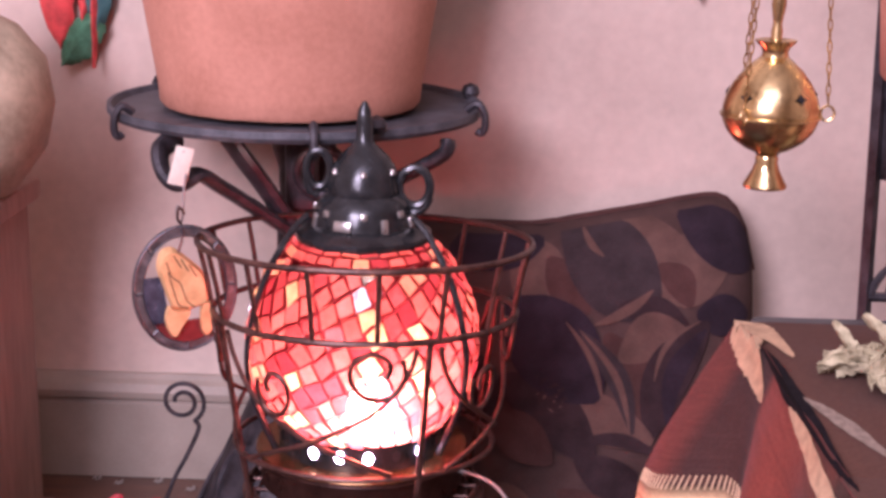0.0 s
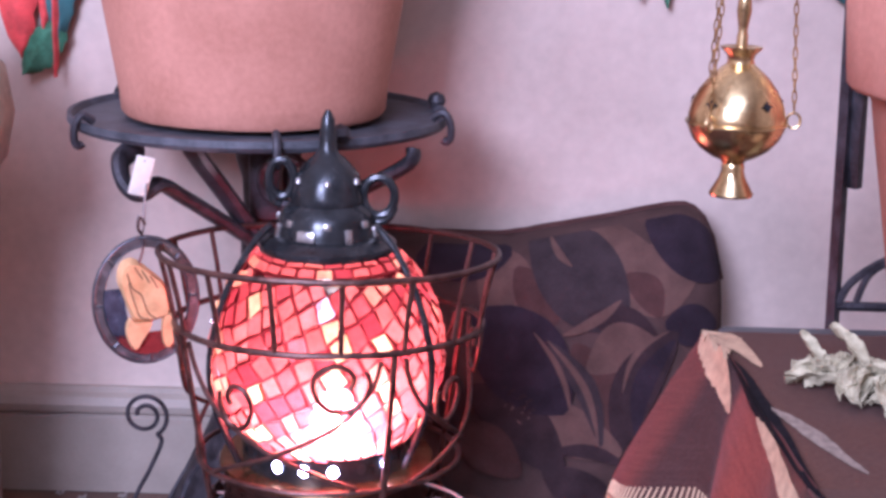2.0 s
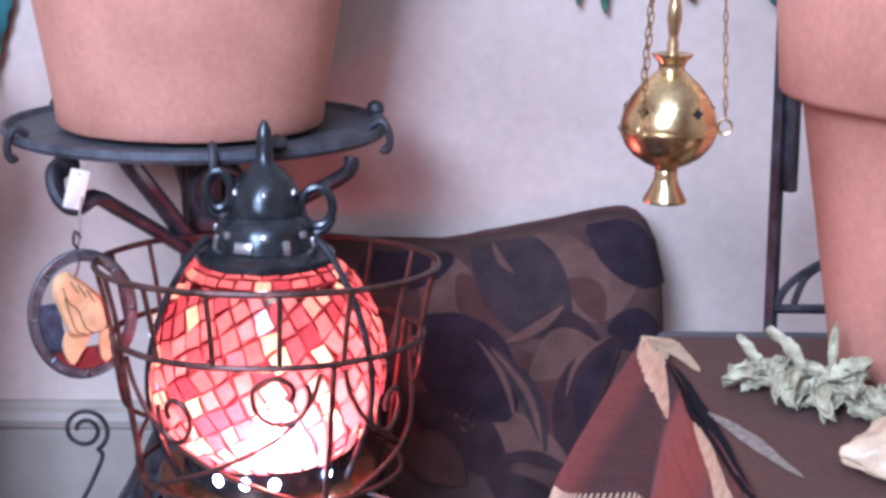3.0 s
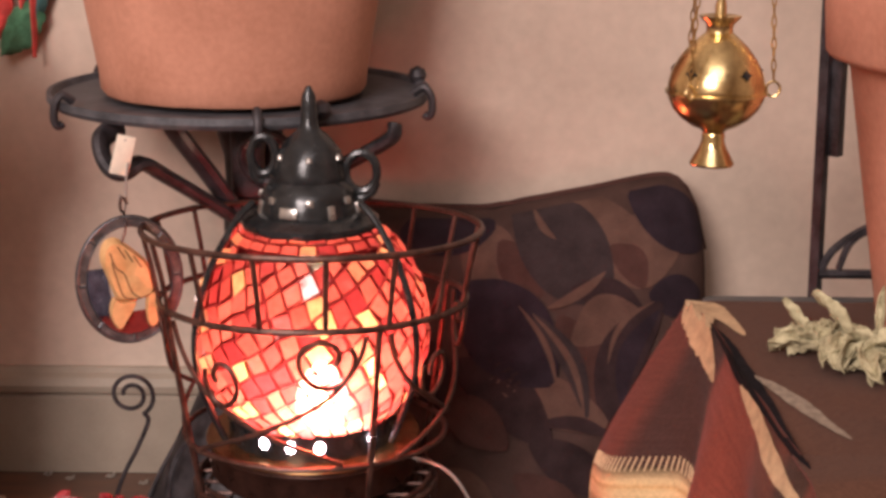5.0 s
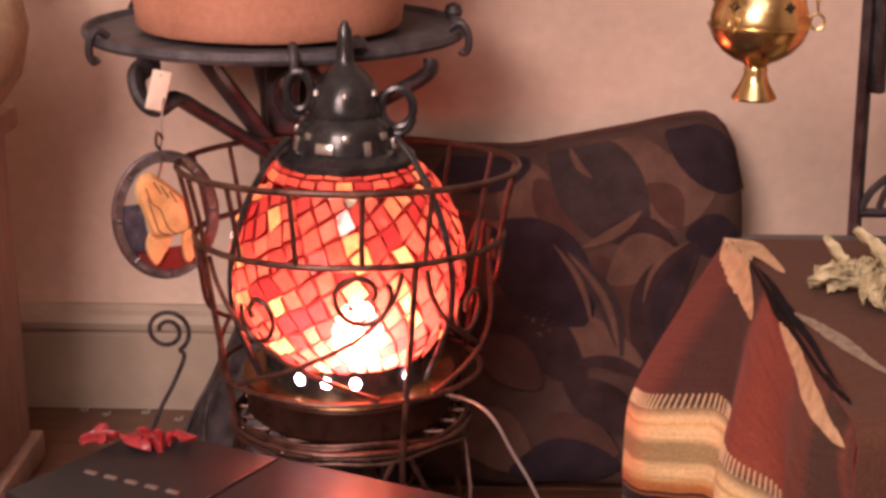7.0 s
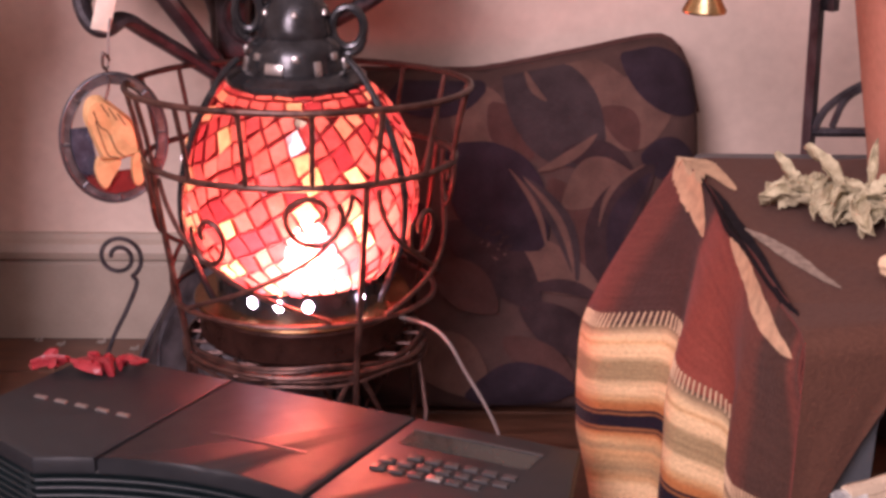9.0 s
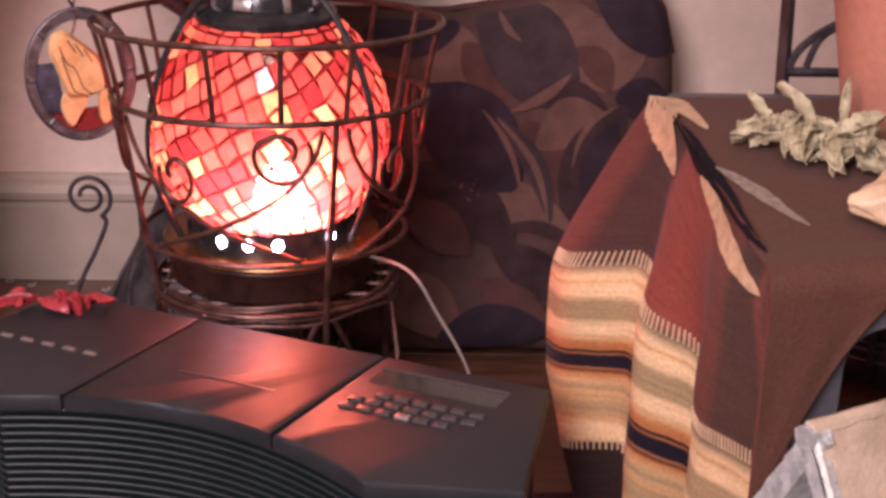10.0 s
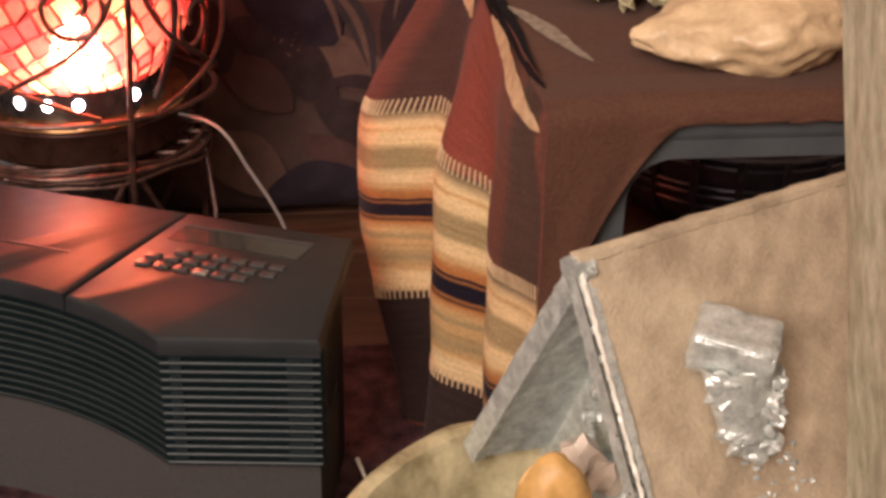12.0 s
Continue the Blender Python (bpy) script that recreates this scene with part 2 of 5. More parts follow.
M = {
    "plaster": shader("wall_plaster", (0.52, 0.42, 0.34), 0.85, vary=0.10, scale=5, bump=0.25, fine=70, tint=(0.60, 0.49, 0.40)),
    "skirting": shader("skirting_paint", (0.33, 0.28, 0.22), 0.55, vary=0.12, scale=18, bump=0.08),
    "ceiling": shader("ceiling_paint", (0.75, 0.72, 0.68), 0.9, vary=0.06, scale=8),
    "plank": shader("floor_wood", (0.105, 0.048, 0.028), 0.38, vary=0.4, scale=14, bump=0.12, fine=160, stretch=(1, 7, 1), coat=0.2),
    "rug": shader("rug_pile", (0.035, 0.022, 0.028), 0.95, vary=0.6, scale=60, bump=0.8, fine=500, tint=(0.072, 0.036, 0.037), spec=0.1),
    "terracotta": shader("terracotta", (0.46, 0.20, 0.125), 0.78, vary=0.16, scale=9, bump=0.12, fine=180, tint=(0.52, 0.25, 0.17), spec=0.3),
    "soil": shader("soil", (0.03, 0.02, 0.014), 0.95, vary=0.5, scale=120, bump=0.9),
    "iron": shader("wrought_iron", (0.022, 0.020, 0.024), 0.5, 0.35, vary=0.5, scale=70, bump=0.3, fine=420, tint=(0.05, 0.045, 0.05)),
    "basket_lacquer": shader("basket_lacquer", (0.030, 0.026, 0.032), 0.45, vary=0.3, scale=50, bump=0.3),
    "basket_hoop": shader("basket_hoop", (0.07, 0.07, 0.08), 0.32, 0.5, vary=0.4, scale=60, bump=0.1),
    "plate_iron": shader("painted_iron", (0.060, 0.064, 0.074), 0.55, 0.2, vary=0.35, scale=50, bump=0.35, fine=380, tint=(0.09, 0.09, 0.10)),
    "bronze": shader("brown_wire", (0.060, 0.030, 0.024), 0.40, 0.55, vary=0.45, scale=90, bump=0.25, fine=500, tint=(0.10, 0.048, 0.036)),
    "bronze_dark": shader("dark_bronze", (0.055, 0.024, 0.018), 0.3, 0.5, vary=0.4, scale=60, bump=0.2),
    "cap": shader("lamp_cap_metal", (0.030, 0.032, 0.034), 0.24, 0.4, vary=0.4, scale=80, bump=0.2),
    "brass": shader("polished_brass", (0.56, 0.42, 0.20), 0.25, 1.0, vary=0.22, scale=45, bump=0.10, fine=350, tint=(0.74, 0.56, 0.27)),
    "chain": shader("chain_brass", (0.42, 0.27, 0.10), 0.35, 1.0, vary=0.2, scale=80, bump=0),
    "silver_btn": shader("silver_button", (0.44, 0.42, 0.39), 0.3, 0.8, vary=0.15, scale=200, bump=0.05),
    "radio": shader("radio_plastic", (0.013, 0.016, 0.018), 0.50, vary=0.12, scale=60, bump=0.10, fine=900, spec=0.5),
    "radio_fin": shader("radio_fin_plastic", (0.006, 0.014, 0.016), 0.5, vary=0.2, scale=70, bump=0.05),
    "radio_cloth": shader("radio_grille_cloth", (0.050, 0.046, 0.044), 0.85, vary=0.25, scale=700, bump=0.6, fine=1500),
    "display": shader("radio_display", (0.035, 0.040, 0.034), 0.12, vary=0.1, scale=40, bump=0.0),
    "dark_gap": shader("dark_gap", (0.006, 0.006, 0.007), 0.8, vary=0.2),
    "button": shader("radio_button", (0.050, 0.048, 0.047), 0.35, vary=0.15, scale=200, bump=0.05),
    "cable": shader("white_cable", (0.26, 0.22, 0.20), 0.45, vary=0.08, scale=60, bump=0),
    "tag": shader("white_tag", (0.74, 0.68, 0.56), 0.7, vary=0.10, scale=90),
    "blue_glass": shader("blue_glass", (0.030, 0.032, 0.052), 0.25, vary=0.4, scale=90, bump=0.1, tint=(0.06, 0.06, 0.085)),
    "dull_brass": shader("dull_brass", (0.34, 0.20, 0.09), 0.22, 0.9, vary=0.35, scale=70, bump=0.10),
    "smoked": shader("smoked_glass", (0.060, 0.050, 0.050), 0.25, vary=0.4, scale=90, bump=0.1, tint=(0.10, 0.085, 0.085)),
    "lead": shader("lead_came", (0.10, 0.10, 0.11), 0.45, 0.8, vary=0.25, scale=140),
    "relief": shader("tan_carving", (0.60, 0.33, 0.13), 0.6, vary=0.14, scale=70, bump=0.2, tint=(0.68, 0.40, 0.18)),
    "maroon": shader("maroon_glass", (0.16, 0.025, 0.022), 0.25, vary=0.25, scale=80),
    "outline": shader("brown_outline", (0.06, 0.03, 0.015), 0.7, vary=0.2),
    "ceramic": shader("pale_ceramic", (0.36, 0.31, 0.20), 0.62, vary=0.25, scale=30, bump=0.3, fine=160, tint=(0.45, 0.39, 0.27)),
    "old_wood": shader("brown_wood", (0.37, 0.25, 0.19), 0.6, vary=0.22, scale=16, bump=0.25, stretch=(6, 6, 1)),
    "petal_red": shader("red_fabric", (0.62, 0.07, 0.06), 0.85, vary=0.25, scale=60),
    "leaf_green": shader("green_fabric", (0.035, 0.13, 0.055), 0.8, vary=0.35, scale=60, tint=(0.06, 0.18, 0.10)),
    "teal": shader("teal_fabric", (0.05, 0.13, 0.13), 0.85, vary=0.3, scale=60),
    "sage": shader("dried_sage", (0.35, 0.31, 0.18), 0.92, vary=0.30, scale=130, bump=0.7, fine=600, tint=(0.46, 0.42, 0.27), spec=0.1),
    "quartz": shader("peach_quartz", (0.55, 0.39, 0.22), 0.40, vary=0.16, scale=60, bump=0.7, fine=260, tint=(0.62, 0.46, 0.28), coat=0.2),
    "chip": shader("pale_chip", (0.62, 0.52, 0.42), 0.35, vary=0.15, scale=90, bump=0.4, coat=0.2),
    "stool": shader("grey_plastic", (0.065, 0.072, 0.078), 0.5, vary=0.15, scale=40, bump=0.1),
    "stone_roof": shader("sandy_roof", (0.40, 0.315, 0.215), 0.50, vary=0.20, scale=38, bump=0.9, fine=460, tint=(0.47, 0.385, 0.27)),
    "pewter": shader("grey_pewter", (0.46, 0.50, 0.48), 0.34, 0.45, vary=0.12, scale=130, bump=0.5, fine=520, tint=(0.66, 0.70, 0.66)),
    "rope_cast": shader("pale_cast_rope", (0.78, 0.76, 0.68), 0.30, 0.1, vary=0.12, scale=120, bump=0.3),
    "olive_ceramic": shader("olive_ceramic", (0.36, 0.30, 0.16), 0.42, vary=0.3, scale=32, bump=0.4, fine=200, tint=(0.50, 0.44, 0.27)),
    "weathered": shader("weathered_wood", (0.40, 0.37, 0.26), 0.9, vary=0.16, scale=170, bump=0.45, fine=700, tint=(0.50, 0.47, 0.35), stretch=(1, 1, 0.35), spec=0.1),
    "amber": shader("amber_stone", (0.56, 0.33, 0.11), 0.48, vary=0.22, scale=60, bump=0.3),
    "ribbon": shader("red_ribbon", (0.30, 0.030, 0.036), 0.35, vary=0.3, scale=120, bump=0.5),
    "cream_wool": shader("cream_wool", (0.50, 0.35, 0.21), 0.95, vary=0.2, scale=120, bump=0.6, fine=500, spec=0.1),
    "pale_wool": shader("pale_wool", (0.27, 0.22, 0.17), 0.95, vary=0.3, scale=160, bump=0.6, fine=500, spec=0.1),
    "black_wool": shader("black_wool", (0.012, 0.010, 0.012), 0.95, vary=0.3, scale=120, bump=0.6, fine=500, spec=0.1),
    "grout": lit_grout(),
    "glass_tile": mosaic_glass(),
    "bulb": glow("lit_bulb", (1.0, 0.74, 0.46), 165),
    # emission for discs that imitate bulb light leaking from the drum
    "hole_glow_disc": glow("opening_glow_disc", (1.0, 0.80, 0.80), 26),
    "weave": blanket_weave(),
    "print_base": shader("cushion_cloth", (0.066, 0.039, 0.033), 0.92, vary=0.25, scale=30, bump=0.4, fine=420, spec=0.12),
    "print_tan": shader("cushion_print_tan", (0.102, 0.058, 0.045), 0.92, vary=0.22, scale=40, bump=0.4, fine=420, spec=0.12),
    "print_mid": shader("cushion_print_brown", (0.066, 0.032, 0.027), 0.92, vary=0.25, scale=40, bump=0.4, fine=420, spec=0.12),
    "print_dark": shader("cushion_print_dark", (0.033, 0.020, 0.021), 0.92, vary=0.3, scale=40, bump=0.4, fine=420, spec=0.12),
    "print_dgrey": shader("cushion_print_grey", (0.038, 0.027, 0.028), 0.92, vary=0.3, scale=40, bump=0.4, fine=420, spec=0.12),
    "print_navy": shader("cushion_print_navy", (0.025, 0.017, 0.023), 0.92, vary=0.3, scale=40, bump=0.4, fine=420, spec=0.12),
}


# ---- shapes ----
def part(name, bm, material, parent=None, label="", smooth=True):
    """One mesh object from a bmesh, under its thing."""
    me = bpy.data.meshes.new(name)
    bmesh.ops.recalc_face_normals(bm, faces=bm.faces)
    bm.to_mesh(me)
    bm.free()
    me.materials.append(M[material])
    if smooth:
        me.shade_smooth()
        me.set_sharp_from_angle(angle=radians(38))
    ob = new(name, me)
    if parent:
        ob.parent = parent
        ob.matrix_parent_inverse = parent.matrix_world.inverted()
    if label:
        ob["label"] = label
    return ob


def thing(name, x, y, z, label, category, group="", rz=0.0):
    ob = new(name)
    ob.empty_display_size = 0.02
    ob.matrix_world = pose(x, y, z, 0, 0, rz)
    bpy.context.view_layer.update()
    return tagged(ob, label, category, group)


def structure(name, bm, material, label=""):
    return tagged(part(name, bm, material, smooth=False), label, kind="structure")


def box(x0, y0, z0, x1, y1, z1, bevel=0.0, seg=2, bm=None):
    bm = bm or bmesh.new()
    made = bmesh.ops.create_cube(bm, size=1)
    for v in made["verts"]:
        v.co = Vector(((x0 + x1) / 2 + v.co.x * (x1 - x0), (y0 + y1) / 2 + v.co.y * (y1 - y0), (z0 + z1) / 2 + v.co.z * (z1 - z0)))
    if bevel:
        es = [e for e in bm.edges if e.verts[0] in made["verts"]]
        bmesh.ops.bevel(bm, geom=es, offset=bevel, segments=seg, affect="EDGES", profile=0.5)
    return bm


def lathe(profile, x=0.0, y=0.0, z=0.0, n=56, caps=True, sx=1.0, sy=1.0, rz=0.0, bm=None):
    """A turned form; profile: radius and height from the bottom up."""
    bm = bm or bmesh.new()
    rings = []
    for r, h in profile:
        ring = []
        for i in range(n):
            a = 2 * math.pi * i / n
            px, py = r * math.cos(a) * sx, r * math.sin(a) * sy
            c, s = math.cos(rz), math.sin(rz)
            ring.append(bm.verts.new((x + px * c - py * s, y + px * s + py * c, z + h)))
        rings.append(ring)
    for a, b in zip(rings, rings[1:]):
        for i in range(n):
            bm.faces.new((a[i], a[(i + 1) % n], b[(i + 1) % n], b[i]))
    if caps:
        bm.faces.new(rings[0][::-1])
        bm.faces.new(rings[-1])
    return bm


def smooth_line(points, steps=8, closed=False):
    p = [Vector(q) for q in points]
    out, n = [], len(p)
    for i in range(n if closed else n - 1):
        a, b, c, d = (p[(i - 1) % n], p[i], p[(i + 1) % n], p[(i + 2) % n]) if closed else (p[max(i - 1, 0)], p[i], p[i + 1], p[min(i + 2, n - 1)])
        for k in range(steps):
            t = k / steps
            out.append(0.5 * (2 * b + (c - a) * t + (2 * a - 5 * b + 4 * c - d) * t * t + (3 * b - a - 3 * c + d) * t ** 3))
    if not closed:
        out.append(p[-1])
    return out


def tube(line, r, n=8, closed=False, bm=None, taper=None, flat=1.0):
    """A bar swept along a line; r: its radius; taper: a factor along it; flat: its thickness against its width."""
    bm = bm or bmesh.new()
    p = [Vector(q) for q in line]
    k = len(p)
    side, rings = None, []
    for i in range(k):
        d = (p[(i + 1) % k] - p[i - 1]) if closed else (p[min(i + 1, k - 1)] - p[max(i - 1, 0)])
        d = d.normalized() if d.length > 1e-9 else Vector((0, 0, 1))
        if side is None:
            side = d.cross(Vector((0, 0, 1)) if abs(d.z) < 0.9 else Vector((1, 0, 0))).normalized()
        side = (side - d * side.dot(d)).normalized()
        up = d.cross(side)
        rr = r * (taper(i / max(k - 1, 1)) if taper else 1)
        rings.append([bm.verts.new(p[i] + (side * math.cos(2 * math.pi * j / n) + up * flat * math.sin(2 * math.pi * j / n)) * rr) for j in range(n)])
    for i in range(k if closed else k - 1):
        a, b = rings[i], rings[(i + 1) % k]
        shift = 0
        if closed and i == k - 1:
            shift = min(range(n), key=lambda s: (a[0].co - b[s].co).length)
        for j in range(n):
            bm.faces.new((a[j], a[(j + 1) % n], b[(j + 1 + shift) % n], b[(j + shift) % n]))
    if not closed:
        bm.faces.new(rings[0][::-1])
        bm.faces.new(rings[-1])
    return bm


def circle(x, y, z, r, n=64, wob=0.0):
    return [(x + r * math.cos(2 * math.pi * i / n), y + r * math.sin(2 * math.pi * i / n), z + wob * noise.noise((i * 0.15, z * 9, r * 7))) for i in range(n)]


def sheet(f, nu, nv, thick=0.0, uvs=None, bm=None):
    """A surface f(u, v) on a grid over 0 to 1, thickened along its normals."""
    bm = bm or bmesh.new()
    vs = [[bm.verts.new(f(i / nu, j / nv)) for j in range(nv + 1)] for i in range(nu + 1)]
    layer = bm.loops.layers.uv.new("UVMap") if uvs else None
    for i in range(nu):
        for j in range(nv):
            face = bm.faces.new((vs[i][j], vs[i + 1][j], vs[i + 1][j + 1], vs[i][j + 1]))
            if uvs:
                for loop, (a, b) in zip(face.loops, ((i, j), (i + 1, j), (i + 1, j + 1), (i, j + 1))):
                    loop[layer].uv = uvs(a / nu, b / nv)
    if thick:
        bm.normal_update()
        low = [[bm.verts.new(v.co - v.normal * thick) for v in row] for row in vs]
        for i in range(nu):
            for j in range(nv):
                face = bm.faces.new((low[i][j + 1], low[i + 1][j + 1], low[i + 1][j], low[i][j]))
                if uvs:
                    for loop, (a, b) in zip(face.loops, ((i, j + 1), (i + 1, j + 1), (i + 1, j), (i, j))):
                        loop[layer].uv = uvs(a / nu, b / nv)
        rim = [(i, 0) for i in range(nu)] + [(nu, j) for j in range(nv)] + [(i, nv) for i in range(nu, 0, -1)] + [(0, j) for j in range(nv, 0, -1)]
        for (i, j), (k, l) in zip(rim, rim[1:] + rim[:1]):
            bm.faces.new((vs[k][l], vs[i][j], low[i][j], low[k][l]))
    return bm


def rough_up(bm, size, scale, seed=0.0):
    """Uneven the surface along its normals."""
    bm.normal_update()
    for v in bm.verts:
        q = v.co * scale + Vector((seed, seed * 1.7, seed * 0.3))
        v.co += v.normal * size * (noise.noise(q) + 0.5 * noise.noise(q * 2.3))
    return bm


# ---- the room ----
WALL = 1.43
structure("wall_north", box(-2.0, WALL, 0, 2.2, WALL + 0.12, 2.4), "plaster")
structure("wall_south", box(-2.0, -2.12, 0, 2.2, -2.0, 2.4), "plaster")
structure("wall_west", box(-2.12, -2.12, 0, -2.0, WALL + 0.12, 2.4), "plaster")
structure("wall_east", box(2.2, -2.12, 0, 2.32, WALL + 0.12, 2.4), "plaster")
structure("ceiling", box(-2.12, -2.12, 2.4, 2.32, WALL + 0.12, 2.5), "ceiling")
floor = structure("floor", box(-2.0, -2.0, -0.05, 2.2, WALL, -0.004), "dark_gap")

bm = bmesh.new()
prof = [(0, 0), (0.014, 0), (0.014, 0.088), (0.010, 0.092), (0.018, 0.096), (0.019, 0.104), (0.014, 0.112), (0.008, 0.116), (0.004, 0.121), (0, 0.122)]
rows = [[bm.verts.new((x, WALL - a, b)) for a, b in prof] for x in (-2.0, 2.2)]
for i in range(len(prof) - 1):
    bm.faces.new((rows[0][i], rows[0][i + 1], rows[1][i + 1], rows[1][i]))
structure("baseboard", bm, "skirting")

# dark rug in front of the wooden boards
rug = tagged(part("rug", rough_up(sheet(lambda u, v: (-1.2 + 2.4 * u, -0.9 + 1.87 * v, 0.008), 120, 90), 0.002, 60), "rug"), "dark brown patterned pile rug on the wooden floor", "rug")


# ---- plant stand with its terracotta pot ----
PX, PY = -0.121, 1.238


def turned_pot(name, x, y, z, profile, label, depth):
    pot = thing(name, x, y, z, label, "plant pot")
    part("body", rough_up(lathe(profile, x, y, z, 72, caps=False), 0.0007, 30), "terracotta", pot)
    part("base", lathe([(profile[0][0] - 0.002, 0.0), (profile[0][0] - 0.002, 0.006)], x, y, z, 72), "terracotta", pot)
    r = profile[-1][0] - 0.006
    part("soil", rough_up(lathe([(r - 0.03, depth - 0.004), (r, depth)], x, y, z, 48), 0.004, 80), "soil", pot)
    return pot


turned_pot("terracotta_pot", PX - 0.004, PY - 0.012, 0.463,
           [(0.1145, 0), (0.118, 0.004), (0.1195, 0.02), (0.137, 0.13), (0.150, 0.235), (0.152, 0.24), (0.163, 0.245), (0.165, 0.25), (0.167, 0.305), (0.164, 0.31), (0.152, 0.31), (0.150, 0.30), (0.136, 0.25), (0.130, 0.20)],
           "large plain terracotta flower pot standing on the iron plant stand", 0.27)

stand = thing("plant_stand", PX, PY, 0, "dark wrought iron plant stand with round rimmed plate and scrolled arms", "plant stand")
part("plate", lathe([(0.05, -0.007), (0.160, -0.006), (0.169, -0.004), (0.172, 0.000), (0.1715, 0.006), (0.168, 0.006), (0.164, 0.001), (0.05, 0.000)], PX, PY, 0.457, 96), "plate_iron", stand, "grey painted iron plate with raised rim")
for k in range(5):
    a = radians(150 - 63 * k if k < 2 else 150 + 66 * (k - 1))
    ca, sa = math.cos(a), math.sin(a)
    line = [(PX + ca * r, PY + sa * r, 0.457 + h) for r, h in ((0.160, 0.006), (0.170, 0.012), (0.1765, 0.004), (0.1775, -0.008), (0.174, -0.014), (0.170, -0.012))]
    part("rim_curl", tube(smooth_line(line, 5), 0.0036, 8), "iron", stand)
for a0 in (110, 20, -60):
    a = radians(a0)
    p = (PX + 0.169 * math.cos(a), PY + 0.169 * math.sin(a), 0.466)
    part("rim_stud", lathe([(0.006, -0.006), (0.009, 0), (0.007, 0.006), (0.001, 0.009)], *p, n=12), "iron", stand)
part("stem", lathe([(0.014, 0.10), (0.017, 0.14), (0.013, 0.16), (0.013, 0.30), (0.020, 0.31), (0.020, 0.345), (0.016, 0.35), (0.018, 0.40), (0.024, 0.42), (0.022, 0.444)], PX, PY, 0, 24), "iron", stand)
part("collar_block", box(PX - 0.008, PY - 0.03, 0.365, PX + 0.020, PY + 0.0, 0.43, 0.004), "iron", stand)
# scrolled arms: each rises from the stem to the plate's edge and curls back
HOOK = [(-0.106, 1.205, 0.335), (-0.142, 1.165, 0.372), (-0.172, 1.125, 0.404), (-0.186, 1.098, 0.420), (-0.199, 1.080, 0.415), (-0.211, 1.082, 0.424), (-0.216, 1.095, 0.440), (-0.207, 1.118, 0.447)]
part("arm", tube(smooth_line(HOOK, 8), 0.0098, 10, flat=0.65), "iron", stand, "long arm that ends in a hook below the plate")
part("arm", tube(smooth_line([(PX + 0.008, PY - 0.03, 0.330), (PX - 0.014, PY - 0.06, 0.382), (PX - 0.042, PY - 0.094, 0.436), (PX - 0.047, PY - 0.098, 0.449)], 6), 0.0115, 10, flat=0.65), "iron", stand)
part("arm", tube(smooth_line([(PX, PY, 0.325), (PX + 0.05, PY - 0.04, 0.375), (PX + 0.10, PY - 0.075, 0.408), (PX + 0.138, PY - 0.085, 0.432), (PX + 0.142, PY - 0.082, 0.444)], 6), 0.0098, 10, flat=0.65), "iron", stand)
part("arm", tube(smooth_line([(PX, PY, 0.325), (PX + 0.01, PY + 0.06, 0.375), (PX + 0.02, PY + 0.11, 0.42), (PX + 0.02, PY + 0.125, 0.444)], 6), 0.0098, 10, flat=0.65), "iron", stand)
part("scroll", tube([(PX + 0.026 + 0.022 * math.cos(a), PY - 0.04, 0.405 + 0.022 * math.sin(a)) for a in np.linspace(0, 2 * math.pi, 33)[:-1]], 0.0045, 8, closed=True), "iron", stand)
foot = part("foot", lathe([(0.118, 0.0), (0.120, 0.006), (0.112, 0.03), (0.092, 0.075), (0.070, 0.12), (0.048, 0.17), (0.030, 0.215), (0.018, 0.235)], PX, PY, 0, 64), "iron", stand, "flared cast iron foot with raised scrolls")
for k in range(10):
    a = 2 * math.pi * k / 10
    line = []
    for s in np.linspace(0, 1, 22):
        h = 0.03 + 0.10 * s
        r = 0.115 - 0.052 * ((h - 0.03) / 0.10) + 0.002
        b = a + 0.18 * math.sin(s * 6.0)
        line.append((PX + r * math.cos(b), PY + r * math.sin(b), h))
    part("raised_scroll", tube(line, 0.0028, 6), "iron", foot)

# ---- tag and hanging plaque ----
tag = thing("price_tag", -0.196, 1.074, 0.40, "blank white card tag on a wire loop over the iron arm", "tag")
card = box(-0.0075, -0.0015, -0.0165, 0.0075, 0.0015, 0.0165, 0.001)
bmesh.ops.transform(card, matrix=pose(-0.194, 1.071, 0.432, 6, 14, 20), verts=card.verts)
part("card", card, "tag", tag)
part("wire_loop", tube(smooth_line([(-0.191, 1.069, 0.445), (-0.189, 1.078, 0.438), (-0.191, 1.067, 0.415), (-0.192, 1.064, 0.392), (-0.195, 1.064, 0.386), (-0.197, 1.064, 0.393), (-0.196, 1.064, 0.401)], 6), 0.0011, 6), "cable", tag)

QX, QY, QZ = -0.1905, 1.060, 0.3315
plaque = thing("hanging_plaque", QX, QY, QZ, "oval leaded glass plaque with tan carved relief hanging from the arm", "ornament")
turn = pose(QX, QY, QZ, 0, -2, 24)


def on_plaque(bm):
    bmesh.ops.transform(bm, matrix=turn, verts=bm.verts)
    return bm


